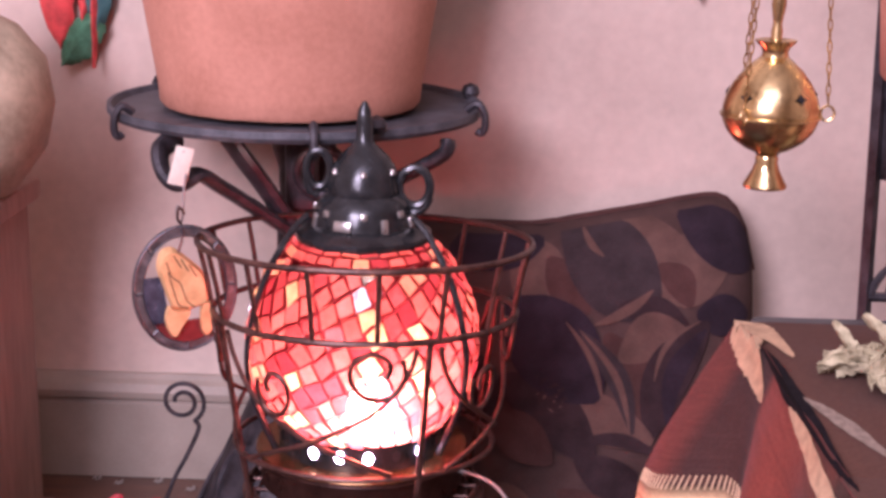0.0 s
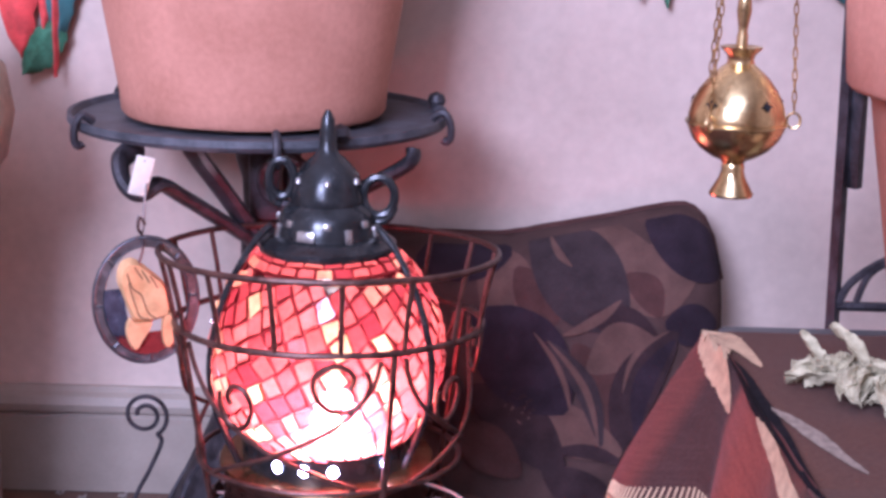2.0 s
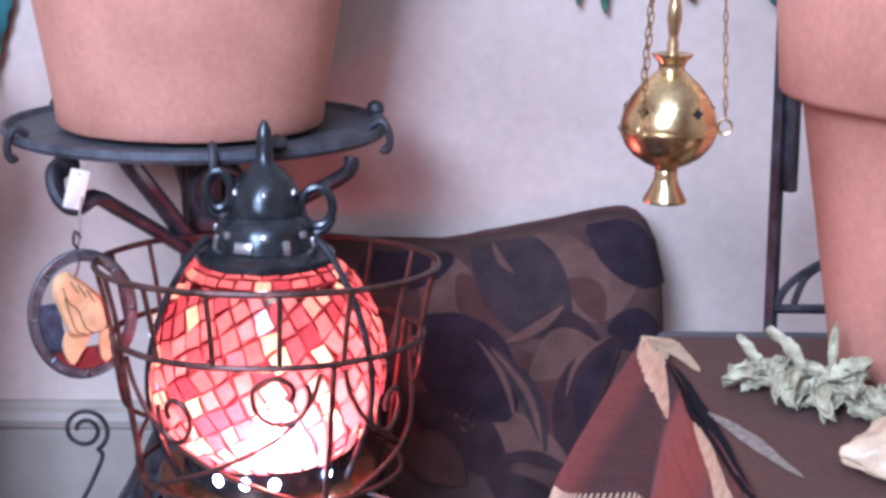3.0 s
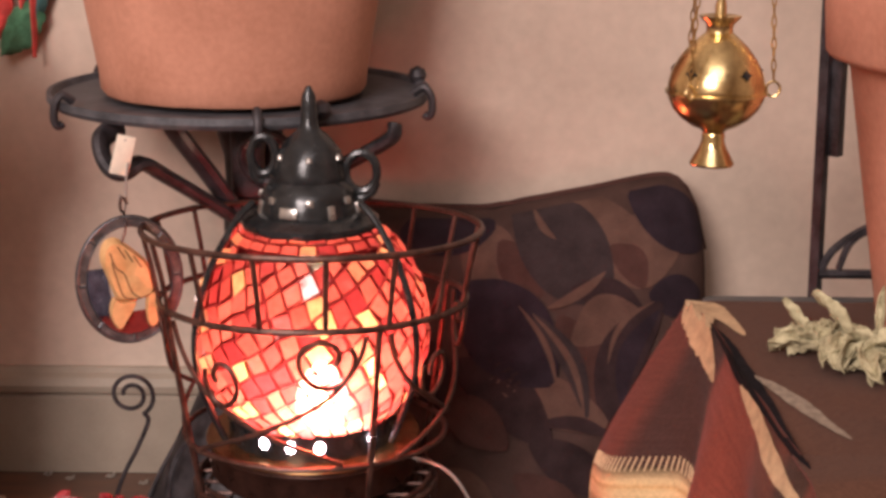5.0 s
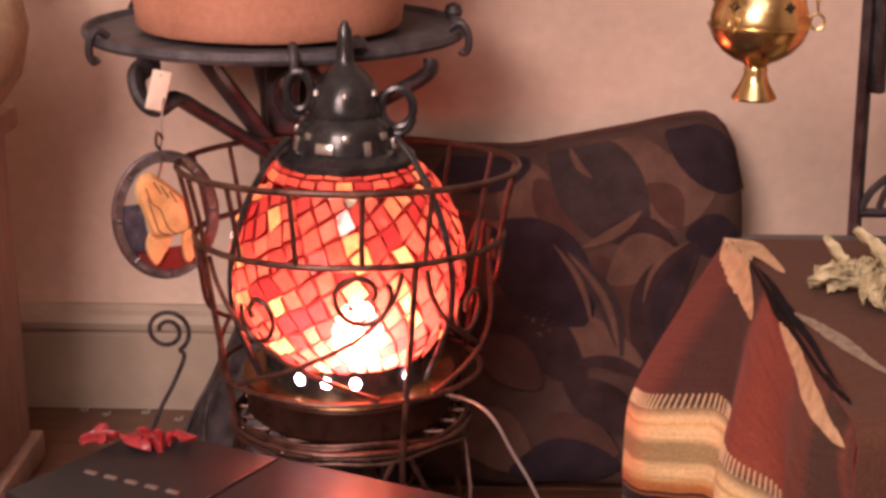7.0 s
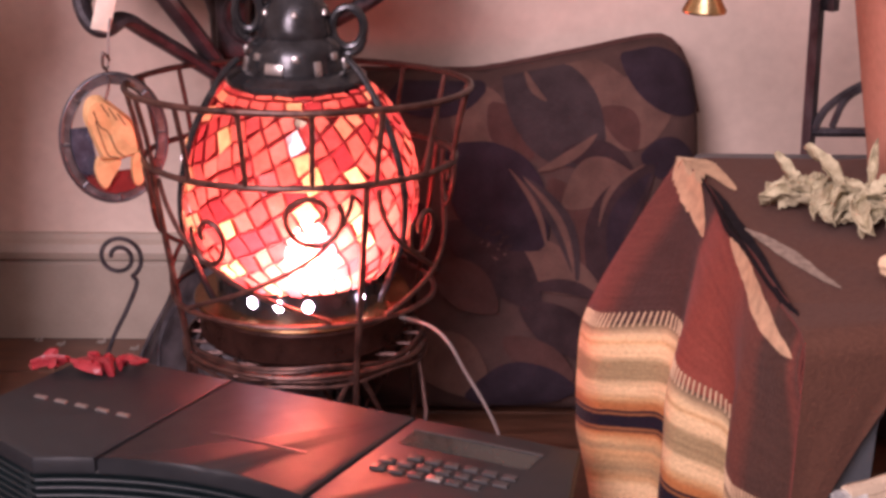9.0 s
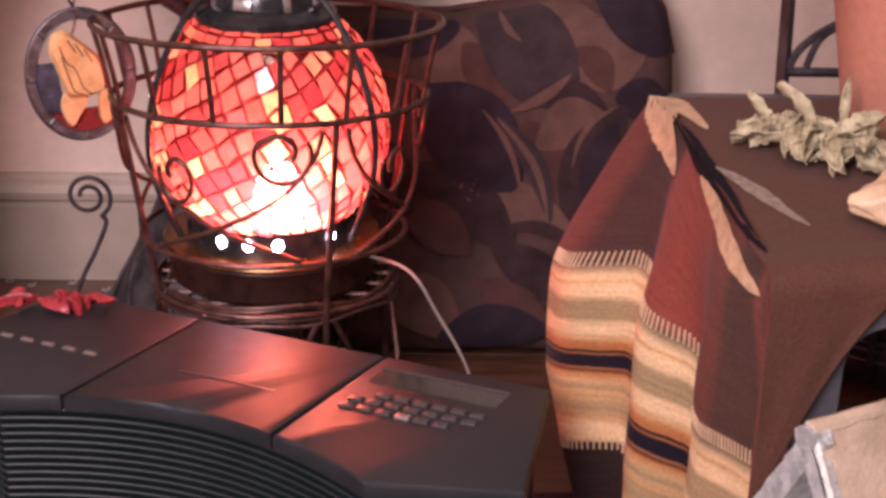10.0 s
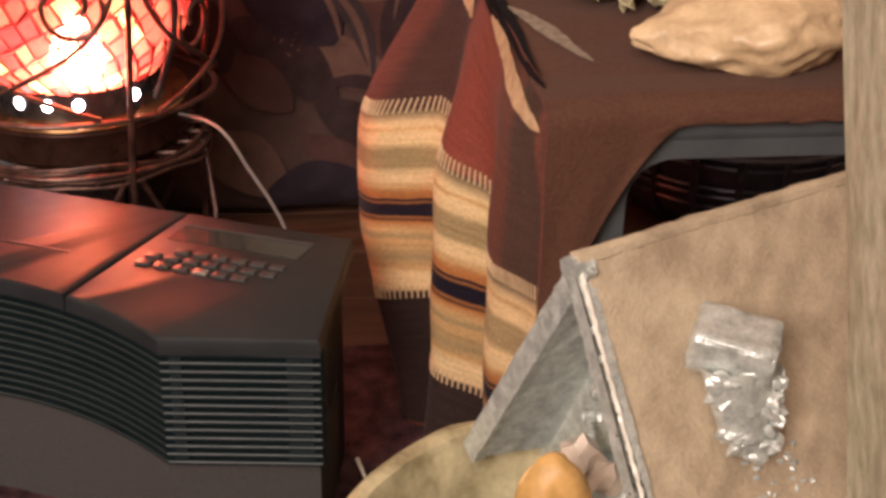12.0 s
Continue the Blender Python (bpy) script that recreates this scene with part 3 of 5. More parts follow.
A, B = 0.0410, 0.0515
oval = lambda a, b, y, n=64: [(a * math.cos(2 * math.pi * i / n), y, b * math.sin(2 * math.pi * i / n)) for i in range(n)]
for k in range(8):
    a0, a1 = 2 * math.pi * k / 8 + 0.03, 2 * math.pi * (k + 1) / 8 - 0.03
    f = lambda u, v, a0=a0, a1=a1: ((A - 0.0052 * v) * math.cos(a0 + (a1 - a0) * u), -0.0015, (B - 0.0052 * v) * math.sin(a0 + (a1 - a0) * u))
    part("border_glass", on_plaque(sheet(f, 10, 1, 0.003)), "smoked", plaque)
part("outer_came", on_plaque(tube(oval(A + 0.001, B + 0.001, 0), 0.0019, 8, closed=True)), "lead", plaque)
part("inner_came", on_plaque(tube(oval(A - 0.0060, B - 0.0060, 0), 0.0013, 8, closed=True)), "lead", plaque)
for k in range(8):
    a = 2 * math.pi * k / 8
    part("came_bar", on_plaque(tube([((A - r) * math.cos(a), -0.002, (B - r) * math.sin(a)) for r in (0.0005, 0.0056)], 0.0011, 6)), "lead", plaque)
part("side_glass", on_plaque(sheet(lambda u, v: (-0.0345 * math.sqrt(max(0, 1 - ((0.0125 - 0.042 * v) / 0.0455) ** 2)) + 0.017 * u, 0.0, 0.0125 - 0.042 * v), 6, 10, 0.002)), "blue_glass", plaque)
part("foot_glass", on_plaque(sheet(lambda u, v: ((2 * u - 1) * 0.0345 * math.sqrt(max(0, 1 - ((-0.027 - 0.0180 * v) / 0.0455) ** 2)), 0.0, -0.027 - 0.0180 * v), 8, 8, 0.002)), "maroon", plaque)


def slab(outline, depth, y, bulge=0.0):
    bm = bmesh.new()
    pts = smooth_line([(0.92 * a, y, 1.08 * b + 0.0050) for a, b in outline], 5, closed=True)
    face = bm.faces.new([bm.verts.new(p) for p in pts])
    ext = bmesh.ops.extrude_face_region(bm, geom=[face])
    top = [g for g in ext["geom"] if isinstance(g, bmesh.types.BMVert)]
    cx = sum((v.co for v in top), Vector()) / len(top)
    for v in top:
        v.co = cx + (v.co - cx) * (1 - bulge)
        v.co.y -= depth
    return bm


part("relief", on_plaque(slab([(-0.021, 0.027), (-0.012, 0.030), (-0.004, 0.026), (0.008, 0.016), (0.016, 0.008), (0.019, -0.004), (0.020, -0.017), (0.010, -0.020), (0.0, -0.021), (-0.012, -0.019), (-0.017, -0.010), (-0.022, 0.004), (-0.025, 0.016)], 0.007, -0.001, 0.14)), "relief", plaque, "tan carved relief shape")
part("relief_cuff", on_plaque(slab([(-0.017, -0.016), (-0.010, -0.020), (0.003, -0.020), (0.001, -0.026), (-0.006, -0.034), (-0.013, -0.042), (-0.018, -0.037), (-0.021, -0.026)], 0.006, -0.001, 0.12)), "relief", plaque)
part("relief_cuff", on_plaque(slab([(0.013, -0.017), (0.021, -0.015), (0.022, -0.028), (0.020, -0.040), (0.014, -0.043), (0.011, -0.034)], 0.006, -0.001, 0.12)), "relief", plaque)
for pts in ([(-0.017, 0.020), (-0.013, 0.008), (-0.006, 0.002), (-0.001, -0.012), (0.006, -0.018)], [(-0.016, 0.012), (-0.012, -0.004), (-0.008, -0.015), (0.0, -0.018)], [(-0.010, 0.024), (-0.004, 0.014)], [(-0.004, 0.021), (0.002, 0.011)], [(0.003, 0.016), (0.009, 0.006)]):
    part("relief_groove", on_plaque(tube(smooth_line([(0.92 * a, -0.0078, 1.08 * b + 0.0050) for a, b in pts], 4), 0.0006, 5)), "outline", plaque)
part("hanger", on_plaque(tube(smooth_line([(-0.006, -0.003, 0.030), (-0.001, -0.002, 0.042), (0.0, 0, 0.054), (-0.003, 0, 0.060), (-0.001, 0, 0.069), (0.003, 0, 0.063)], 6), 0.0012, 6)), "bronze", plaque)

# ---- mosaic lamp ----
GX, GY, GZ, GR = -0.044, 1.067, 0.289, 0.0955
mosaic = thing("mosaic_lamp", GX, GY, 0.165, "red mosaic glass globe lamp, lit, with dark metal cap", "lamp")
bm_grout = bmesh.new()
m_turns, k_turns = 34, 18
theta = math.atan2(k_turns, m_turns)
pitch = 2 * math.pi * GR / math.hypot(m_turns, k_turns)


def on_globe(i, j, out=0.0):
    """A corner of the slanting mosaic, i and j steps along its two directions."""
    lon = (i * math.cos(theta) - j * math.sin(theta)) * pitch / GR
    lat = (i * math.sin(theta) + j * math.cos(theta)) * pitch / GR
    seed = (round(math.cos(lon), 3) * 5, round(math.sin(lon), 3) * 5, lat * 6)
    lon += 0.036 * noise.noise(seed)
    lat += 0.036 * noise.noise((seed[1], seed[2], seed[0] + 9))
    lat = max(-0.86, min(0.82, lat))
    r = GR + out
    return Vector((GX + r * math.cos(lat) * math.cos(lon), GY + r * math.cos(lat) * math.sin(lon), GZ + r * math.sin(lat) * (1.12 if lat > 0 else 1.0)))


tiles = []
twist = random.Random(12)
for i in range(m_turns):
    for j in range(-46, 46):
        lat = ((i + 0.5) * math.sin(theta) + (j + 0.5) * math.cos(theta)) * pitch / GR
        if not -0.84 < lat < 0.80:
            continue
        q = [on_globe(a, b) for a, b in ((i, j), (i + 1, j), (i + 1, j + 1), (i, j + 1))]
        mid = sum(q, Vector()) / 4
        turn = Matrix.Rotation(twist.uniform(-0.16, 0.16), 3, (mid - Vector((GX, GY, GZ))).normalized())
        size = twist.uniform(0.84, 0.93)
        inn = [mid + turn @ (p - mid) * size for p in q]
        vo, vi = [bm_grout.verts.new(p) for p in q], [bm_grout.verts.new(p) for p in inn]
        for k in range(4):
            try:
                bm_grout.faces.new((vo[k], vo[(k + 1) % 4], vi[(k + 1) % 4], vi[k]))
            except ValueError:
                pass
        tiles.append((mid, inn))
# two level courses under the collar
for course, (la, lb, count) in enumerate(((0.825, 0.915, 27), (0.92, 1.01, 23))):
    for k in range(count):
        q = []
        for du, la_ in ((0, la), (1, la), (1, lb), (0, lb)):
            lon = 2 * math.pi * (k + du + 0.4 * course) / count + 0.02 * noise.noise((k + du, la_ * 40, 2))
            q.append(Vector((GX + GR * math.cos(la_) * math.cos(lon), GY + GR * math.cos(la_) * math.sin(lon), GZ + GR * math.sin(la_) * 1.12)))
        mid = sum(q, Vector()) / 4
        inn = [mid + (p - mid) * twist.uniform(0.84, 0.92) for p in q]
        vo, vi = [bm_grout.verts.new(p) for p in q], [bm_grout.verts.new(p) for p in inn]
        for j in range(4):
            bm_grout.faces.new((vo[j], vo[(j + 1) % 4], vi[(j + 1) % 4], vi[j]))
        tiles.append((mid, inn))
bmesh.ops.remove_doubles(bm_grout, verts=bm_grout.verts, dist=0.0002)
globe = part("globe", bm_grout, "grout", mosaic, "dark grout of the glass globe", smooth=False)
centre = Vector((GX, GY, GZ))
rnd = random.Random(5)
rear = bmesh.new()
for mid, inn in tiles:
    front = mid.y < GY + 0.012
    bm = bmesh.new() if front else rear
    tilt = Vector((rnd.uniform(-1, 1), rnd.uniform(-1, 1), rnd.uniform(-1, 1))) * 0.14
    low = [bm.verts.new(p) for p in inn]
    up = []
    for p in inn:
        q = mid + (p - mid) * 0.94
        d = (q - centre).normalized()
        up.append(bm.verts.new(q + d * (0.0016 + tilt.dot(q - mid) * 1.2)))
    bm.faces.new(up)
    for k in range(4):
        bm.faces.new((low[k], low[(k + 1) % 4], up[(k + 1) % 4], up[k]))
    if front:
        part("tile", bm, "glass_tile", globe, smooth=False)
tagged(part("rear_tiles", rear, "glass_tile", globe, smooth=False), kind="stuff")

part("bulb", lathe([(0.004, -0.024), (0.014, -0.020), (0.020, -0.009), (0.0205, 0.002), (0.017, 0.014), (0.010, 0.024), (0.002, 0.030)], *BULB, n=24), "bulb", mosaic, "lit clear bulb inside the globe")
part("collar", lathe([(0.046, 0.373), (0.0545, 0.377), (0.0560, 0.380), (0.0555, 0.384), (0.048, 0.388), (0.042, 0.391)], GX, GY, 0, 56), "cap", mosaic)
cap = part("cap", lathe([(0.0420, 0.388), (0.0408, 0.395), (0.0390, 0.404), (0.0366, 0.409), (0.0325, 0.4135), (0.0296, 0.416), (0.0300, 0.4185), (0.0292, 0.423), (0.0280, 0.430), (0.0250, 0.438), (0.0200, 0.4455), (0.0140, 0.4515), (0.0095, 0.455), (0.0070, 0.460), (0.0064, 0.474), (0.0054, 0.483), (0.0018, 0.490)], GX, GY, 0, 48), "cap", mosaic, "dark smoky domed cap with finial")
for k in range(15):
    a = radians(-90 + (k - 7) * 24 + 5)
    low = k % 2 == 0
    p = Vector((GX, GY, 0.3955 if low else 0.4035)) + Vector((math.cos(a), math.sin(a), 0)) * (0.0412 if low else 0.0396)
    half = (0.0075, 0.0045) if low and k % 4 == 2 else ((0.0030, 0.0058) if low else (0.0030, 0.0030))
    bm = box(-half[0], -0.0016, -half[1], half[0], 0.0016, half[1], 0.0012, 2)
    bmesh.ops.transform(bm, matrix=Matrix.Translation(p) @ Matrix.Rotation(a + math.pi / 2, 4, "Z") @ Matrix.Rotation(-0.2, 4, "X"), verts=bm.verts)
    part("glass_bead", bm, "silver_btn", cap)
for k in range(6):
    a = radians(-90 + k * 60 + 4)
    part("rivet", lathe([(0.0028, -0.002), (0.0024, 0.001), (0.001, 0.0024)], GX + 0.0262 * math.cos(a), GY + 0.0262 * math.sin(a), 0.4355, 10), "silver_btn", cap)
for sx, dx, rz_, rx_, zc in ((-1, 0.0365, 0.0148, 0.0098, 0.435), (1, 0.0415, 0.0155, 0.0124, 0.422)):
    ring = [(GX + sx * (dx + rx_ * math.cos(a)), GY - 0.004, zc + rz_ * math.sin(a)) for a in np.linspace(0, 2 * math.pi, 33)[:-1]]
    part("handle_ring", tube(ring, 0.0036, 8, closed=True), "cap", mosaic)
    part("handle_curl", tube(smooth_line([(GX + sx * (dx + rx_), GY - 0.004, zc - 0.008), (GX + sx * (dx + 0.007), GY - 0.004, zc - 0.018), (GX + sx * 0.037, GY - 0.002, zc - 0.022)], 5), 0.0033, 8), "cap", mosaic)
for a0 in (-33, 213, 90):
    a = radians(a0)
    line = [(GX + r * math.cos(a), GY + r * math.sin(a), h) for r, h in ((0.050, 0.402), (0.066, 0.388), (0.089, 0.352), (0.1025, 0.308), (0.1025, 0.270), (0.092, 0.236), (0.080, 0.208))]
    part("strap", tube(smooth_line(line, 6), 0.0028, 8), "cap", mosaic)
drum = part("base_drum", lathe([(0.066, 0.196), (0.070, 0.199), (0.0695, 0.222), (0.064, 0.228), (0.058, 0.230)], GX, GY, 0, 64), "cap", mosaic, "dark pierced metal drum under the globe")
# flat discs, no cut holes: some emit in place of bulb light, others dark
for k in range(19):
    a = radians(-90 - 28.5 + 18.9 * k)
    d = Vector((math.cos(a), math.sin(a), 0))
    side = Vector((-d.y, d.x, 0))
    c = Vector((GX, GY, 0.2125)) + d * 0.0708
    bm = bmesh.new()
    bm.faces.new([bm.verts.new(c + side * 0.0042 * math.cos(t) + Vector((0, 0, 0.0048 * math.sin(t)))) for t in np.linspace(0, 2 * math.pi, 17)[:-1]])
    part("opening", bm, "hole_glow_disc" if k in (0, 1, 2, 4) else "dark_gap", drum, "glowing disc in place of bulb light through a round opening" if k in (0, 1, 2, 4) else "", smooth=False)
part("foot", lathe([(0.082, 0.166), (0.086, 0.170), (0.086, 0.190), (0.088, 0.194), (0.086, 0.1965), (0.066, 0.197)], GX, GY, 0, 64), "bronze_dark", mosaic, "brown metal foot ring")
part("foot_plate", lathe([(0.064, 0.1972), (0.088, 0.1972), (0.0895, 0.1985), (0.0885, 0.2000), (0.064, 0.2000)], GX, GY, 0, 72), "dull_brass", mosaic, "dull brass plate round the drum")

# ---- wire basket on legs that holds the lamp ----
CX, CY = -0.042, 1.067
basket = thing("wire_basket", CX, CY, 0, "brown wrought wire basket on legs with scrollwork sides", "basket")
TIP = 0.075  # the basket leans back a little
RINGS = ((0.376, 0.1365), (0.318, 0.1250), (0.203, 0.1085), (0.158, 0.1010))


def radius_at(h):
    hs = [0.0, 0.158, 0.203, 0.318, 0.376]
    return float(np.interp(h, hs, [0.104, 0.1010, 0.1085, 0.1250, 0.1365]))


def on_basket(a, h, out=0.0):
    r = radius_at(h) + out
    return (CX + r * math.cos(a), CY + r * math.sin(a), h - TIP * r * math.sin(a) * min(1, h / 0.15))


for h, r in RINGS:
    part("ring", tube([on_basket(2 * math.pi * i / 72, h + 0.001 * noise.noise((i * 0.2, h * 50, 0))) for i in range(72)], 0.0026 if h > 0.3 else 0.0023, 8, closed=True), "bronze", basket)
for k in range(5):
    part("woven_wire", tube([on_basket(2 * math.pi * i / 72, 0.150 + 0.0035 * k + 0.006 * noise.noise((i * 0.15, k * 9, 7)), -0.0018 * (k % 2) - 0.001 * k) for i in range(72)], 0.0017, 6, closed=True), "bronze", basket)
for k in range(16):
    a = radians(-90 + 22.5 * k + 9)
    part("picket", tube([on_basket(a, 0.376), on_basket(a, 0.347, -0.0008), on_basket(a, 0.318)], 0.0021, 7), "bronze", basket)
for k in range(4):
    a = radians(-62 + 90 * k)
    part("upright", tube([on_basket(a, h) for h in np.linspace(0.318, 0.0, 14)], 0.0026, 8), "bronze", basket)
    # scrollwork of one panel
    mid = a - radians(18.5)
    curl = []
    for t in np.linspace(0, 1, 34):
        ang = radians(-30 + 420 * t)
        rr = 0.006 + 0.0155 * min(1, t * 2.2)
        curl.append(on_basket(mid + rr * math.cos(ang) / 0.125, 0.2935 + rr * math.sin(ang), 0.001))
    part("curl", tube(curl, 0.0021, 7), "bronze", basket)
    for s in (-1, 1):
        sweep = [(a - radians(45) + s * radians(d), h) for d, h in ((40, 0.312), (37, 0.290), (26, 0.262), (4, 0.236), (-18, 0.218), (-33, 0.206))]
        part("sweep_wire", tube([on_basket(p[0], p[1], 0.001 * s) for p in smooth_line([(b, h, 0) for b, h in sweep], 6)], 0.0020, 7), "bronze", basket)
    small = []
    for t in np.linspace(0, 1, 26):
        ang = radians(200 - 400 * t)
        rr = 0.004 + 0.012 * min(1, t * 2)
        small.append(on_basket(mid - radians(42) + rr * math.cos(ang) / 0.12, 0.272 + rr * 1.3 * math.sin(ang), -0.001))
    part("curl", tube(small, 0.0020, 7), "bronze", basket)
    for s in (-1, 1):
        part("brace", tube([on_basket(a + s * radians(4), 0.150), on_basket(a + s * radians(24), 0.085), on_basket(a + s * radians(44), 0.02)], 0.0022, 7), "bronze", basket)
part("foot_ring", tube(circle(CX, CY, 0.006, 0.104, 64), 0.0024, 7, closed=True), "bronze", basket)
for k in range(9):
    o = -0.088 + 0.022 * k
    half = math.sqrt(max(0.0, 0.1005 ** 2 - o * o))
    part("floor_wire", tube([(CX - half, CY + o, 0.161), (CX + half, CY + o, 0.161)], 0.0018, 6), "bronze", basket)
    part("floor_wire", tube([(CX + o, CY - half, 0.1575), (CX + o, CY + half, 0.1575)], 0.0018, 6), "bronze", basket)

cord = tagged(part("lamp_cord", tube(smooth_line([(0.020, 1.060, 0.182), (0.034, 1.045, 0.186), (0.062, 1.02, 0.188), (0.078, 1.005, 0.180), (0.092, 1.003, 0.155), (0.110, 1.0, 0.124), (0.121, 0.995, 0.098), (0.131, 0.985, 0.050), (0.136, 0.97, 0.012), (0.10, 0.96, 0.012)], 10), 0.0014, 8), "cable"), "white lamp flex hanging over the basket's rim", "cable")

# ---- scrolled iron stake ----
stake = []
for t in np.linspace(0, 1, 50):
    ang = radians(-60 + 600 * (1 - t))
    rr = 0.007 + 0.0145 * t
    stake.append((-0.219 + rr * math.cos(ang), 1.165, 0.191 + rr * math.sin(ang)))
end = stake[-1]
stake += smooth_line([end, (-0.2045, 1.165, 0.165), (-0.216, 1.166, 0.138), (-0.232, 1.168, 0.106), (-0.246, 1.17, 0.06), (-0.252, 1.17, 0.0)], 8)[1:]
tagged(part("iron_stake", tube(stake, 0.0021, 7), "iron"), "thin dark iron stake with a spiral top", "stake")

# ---- radio ----
RU, RV = Vector((0.919, -0.394, 0)), Vector((-0.394, -0.919, 0))
RO, RH = Vector((-0.015, 0.903, 0)), 0.180


def rad(u, v, z):
    return RO + RU * u + RV * v + Vector((0, 0, z))


def front_v(u):
    a = abs(u)
    return 0.124 + 0.0345 * (a / 0.135) ** 2 if a <= 0.135 else 0.1585 - 0.0285 * (a - 0.135) / 0.0915


def radio_outline(inset=0.0):
    pts = [(-0.198 + inset, inset), (0.198 - inset, inset), (0.2265 - inset, 0.130 - inset)]
    pts += [(u, front_v(u) - inset) for u in np.linspace(0.135, -0.135, 37)]
    pts += [(-0.2265 + inset, 0.130 - inset)]
    return pts


def prism(outline, z0, z1, edge=0.0):
    bm = bmesh.new()
    levels = [(z0, 0.0), (z1 - edge, 0.0), (z1 - edge * 0.3, edge * 0.3), (z1, edge)] if edge else [(z0, 0.0), (z1, 0.0)]
    cx, cy = sum(p[0] for p in outline) / len(outline), sum(p[1] for p in outline) / len(outline)
    rings = []
    for z, inset in levels:
        ring = []
        for u, v in outline:
            d = math.hypot(u - cx, v - cy)
            k = 1 - inset / max(d, 1e-6)
            ring.append(bm.verts.new(rad(cx + (u - cx) * k, cy + (v - cy) * k, z)))
        rings.append(ring)
    n = len(outline)
    for a, b in zip(rings, rings[1:]):
        for i in range(n):
            bm.faces.new((a[i], a[(i + 1) % n], b[(i + 1) % n], b[i]))
    bm.faces.new(rings[0][::-1])
    bm.faces.new(rings[-1])
    return bm


radio = thing("table_radio", *RO, "dark grey table radio with concave louvred front and push buttons", "radio")
part("body", prism(radio_outline(0.006), 0.002, RH - 0.0085), "radio", radio)
part("grille", prism([(u * 0.985, max(0.02, v - 0.0035)) for u, v in radio_outline(0.0)], 0.004, 0.088), "radio_cloth", radio, "grey speaker cloth below the louvres")
seam, SKEW = 0.076, 0.020


def lid(u0, u1, back0, back1):
    pts = [(u0, back0), (u1, back1)]
    us = np.linspace(u1 - SKEW, u0 - SKEW, 21)
    for u in us:
        pts.append((u, front_v(u) + 0.002))
    return pts


part("lid", prism(lid(-seam + 0.001, seam - 0.001, 0.0, 0.0), RH - 0.012, RH, 0.0035), "radio", radio, "smooth lid over the disc tray")
for s in (1, -1):
    pts = [(s * (seam + 0.001), 0.0), (s * 0.198, 0.0), (s * 0.2265, 0.131)] + [(s * u, front_v(u) + 0.002) for u in np.linspace(0.135, seam + 0.001 - s * SKEW, 12)]
    part("top_panel", prism(pts if s > 0 else pts[::-1], RH - 0.012, RH, 0.0035), "radio", radio)
part("lid_slot", prism([(-0.045, 0.0795), (0.030, 0.0795), (0.030, 0.0815), (-0.045, 0.0815)], RH - 0.001, RH + 0.0006), "button", radio)
# louvres that run round the whole front
for k in range(14):
    z = RH - 0.013 - 0.0060 * k
    line = [rad(0.2265, 0.130, z)] + [rad(u, front_v(u), z) for u in np.linspace(0.135, -0.135, 31)] + [rad(-0.2265, 0.130, z)]
    bm = bmesh.new()
    rows = []
    for p in line:
        rows.append([bm.verts.new(p + RV * a + Vector((0, 0, b))) for a, b in ((-0.010, 0.0016), (0.0005, 0.0016), (0.0012, 0.0008), (0.0005, -0.0012), (-0.010, -0.0012))])
    for a, b in zip(rows, rows[1:]):
        for i in range(4):
            bm.faces.new((a[i], a[i + 1], b[i + 1], b[i]))
    part("louvre", bm, "radio_fin", radio, smooth=False)
for s in (1, -1):
    for u0, u1 in ((0.140, 0.147), (0.207, 0.222)):
        pts = [(s * u0, front_v(u0) - 0.004), (s * u1, front_v(u1) - 0.004), (s * u1, front_v(u1) + 0.0006), (s * u0, front_v(u0) + 0.0006)]
        part("louvre_post", prism(pts if s > 0 else pts[::-1], 0.092, RH - 0.011), "radio_fin", radio)
part("display", prism([(0.084, 0.021), (0.177, 0.021), (0.175, 0.042), (0.081, 0.042)], RH - 0.001, RH + 0.0004), "display", radio, "dull rectangular display window")
part("display_lip", prism([(0.083, 0.0185), (0.178, 0.0185), (0.178, 0.021), (0.083, 0.021)], RH - 0.001, RH + 0.0012), "button", radio)
for r in range(3):
    for c in range(7):
        if (r, c) in ((0, 0), (2, 6)):
            continue
        u0, v0 = 0.078 + 0.0135 * c + 0.002 * (2 - r), 0.0545 + 0.0105 * r
        bright = (r, c) == (2, 3)
        pts = [(u0, v0), (u0 + 0.010, v0), (u0 + 0.010, v0 + 0.006), (u0, v0 + 0.006)]
        part("button", prism(pts, RH - 0.001, RH + 0.0016, 0.0006), "silver_btn" if bright else "button", radio)
for c in range(5):
    u0 = -0.192 + 0.018 * c
    part("button", prism([(u0, 0.0825), (u0 + 0.010, 0.0825), (u0 + 0.010, 0.0860), (u0, 0.0860)], RH - 0.001, RH + 0.0014, 0.0005), "silver_btn", radio)

# crumpled red ribbon on the radio
ribbon = thing("ribbon", *rad(-0.185, 0.03, RH), "crumpled shiny red ribbon lying on the radio", "ribbon")
rnd = random.Random(8)
for k in range(7):
    u, v = -0.222 + 0.0115 * k, 0.042 - 0.004 * k
    pts = [rad(u + rnd.uniform(-0.006, 0.02), v + rnd.uniform(-0.010, 0.010), RH + 0.003 + rnd.uniform(0, 0.006)) for _ in range(5)]
    part("ribbon_loop", tube(smooth_line(pts, 6), 0.0050, 8, flat=0.35), "ribbon", ribbon)

# ---- cushion against the wall ----
KX, KW, KY, KD = 0.147, 0.185, 1.330, 0.075


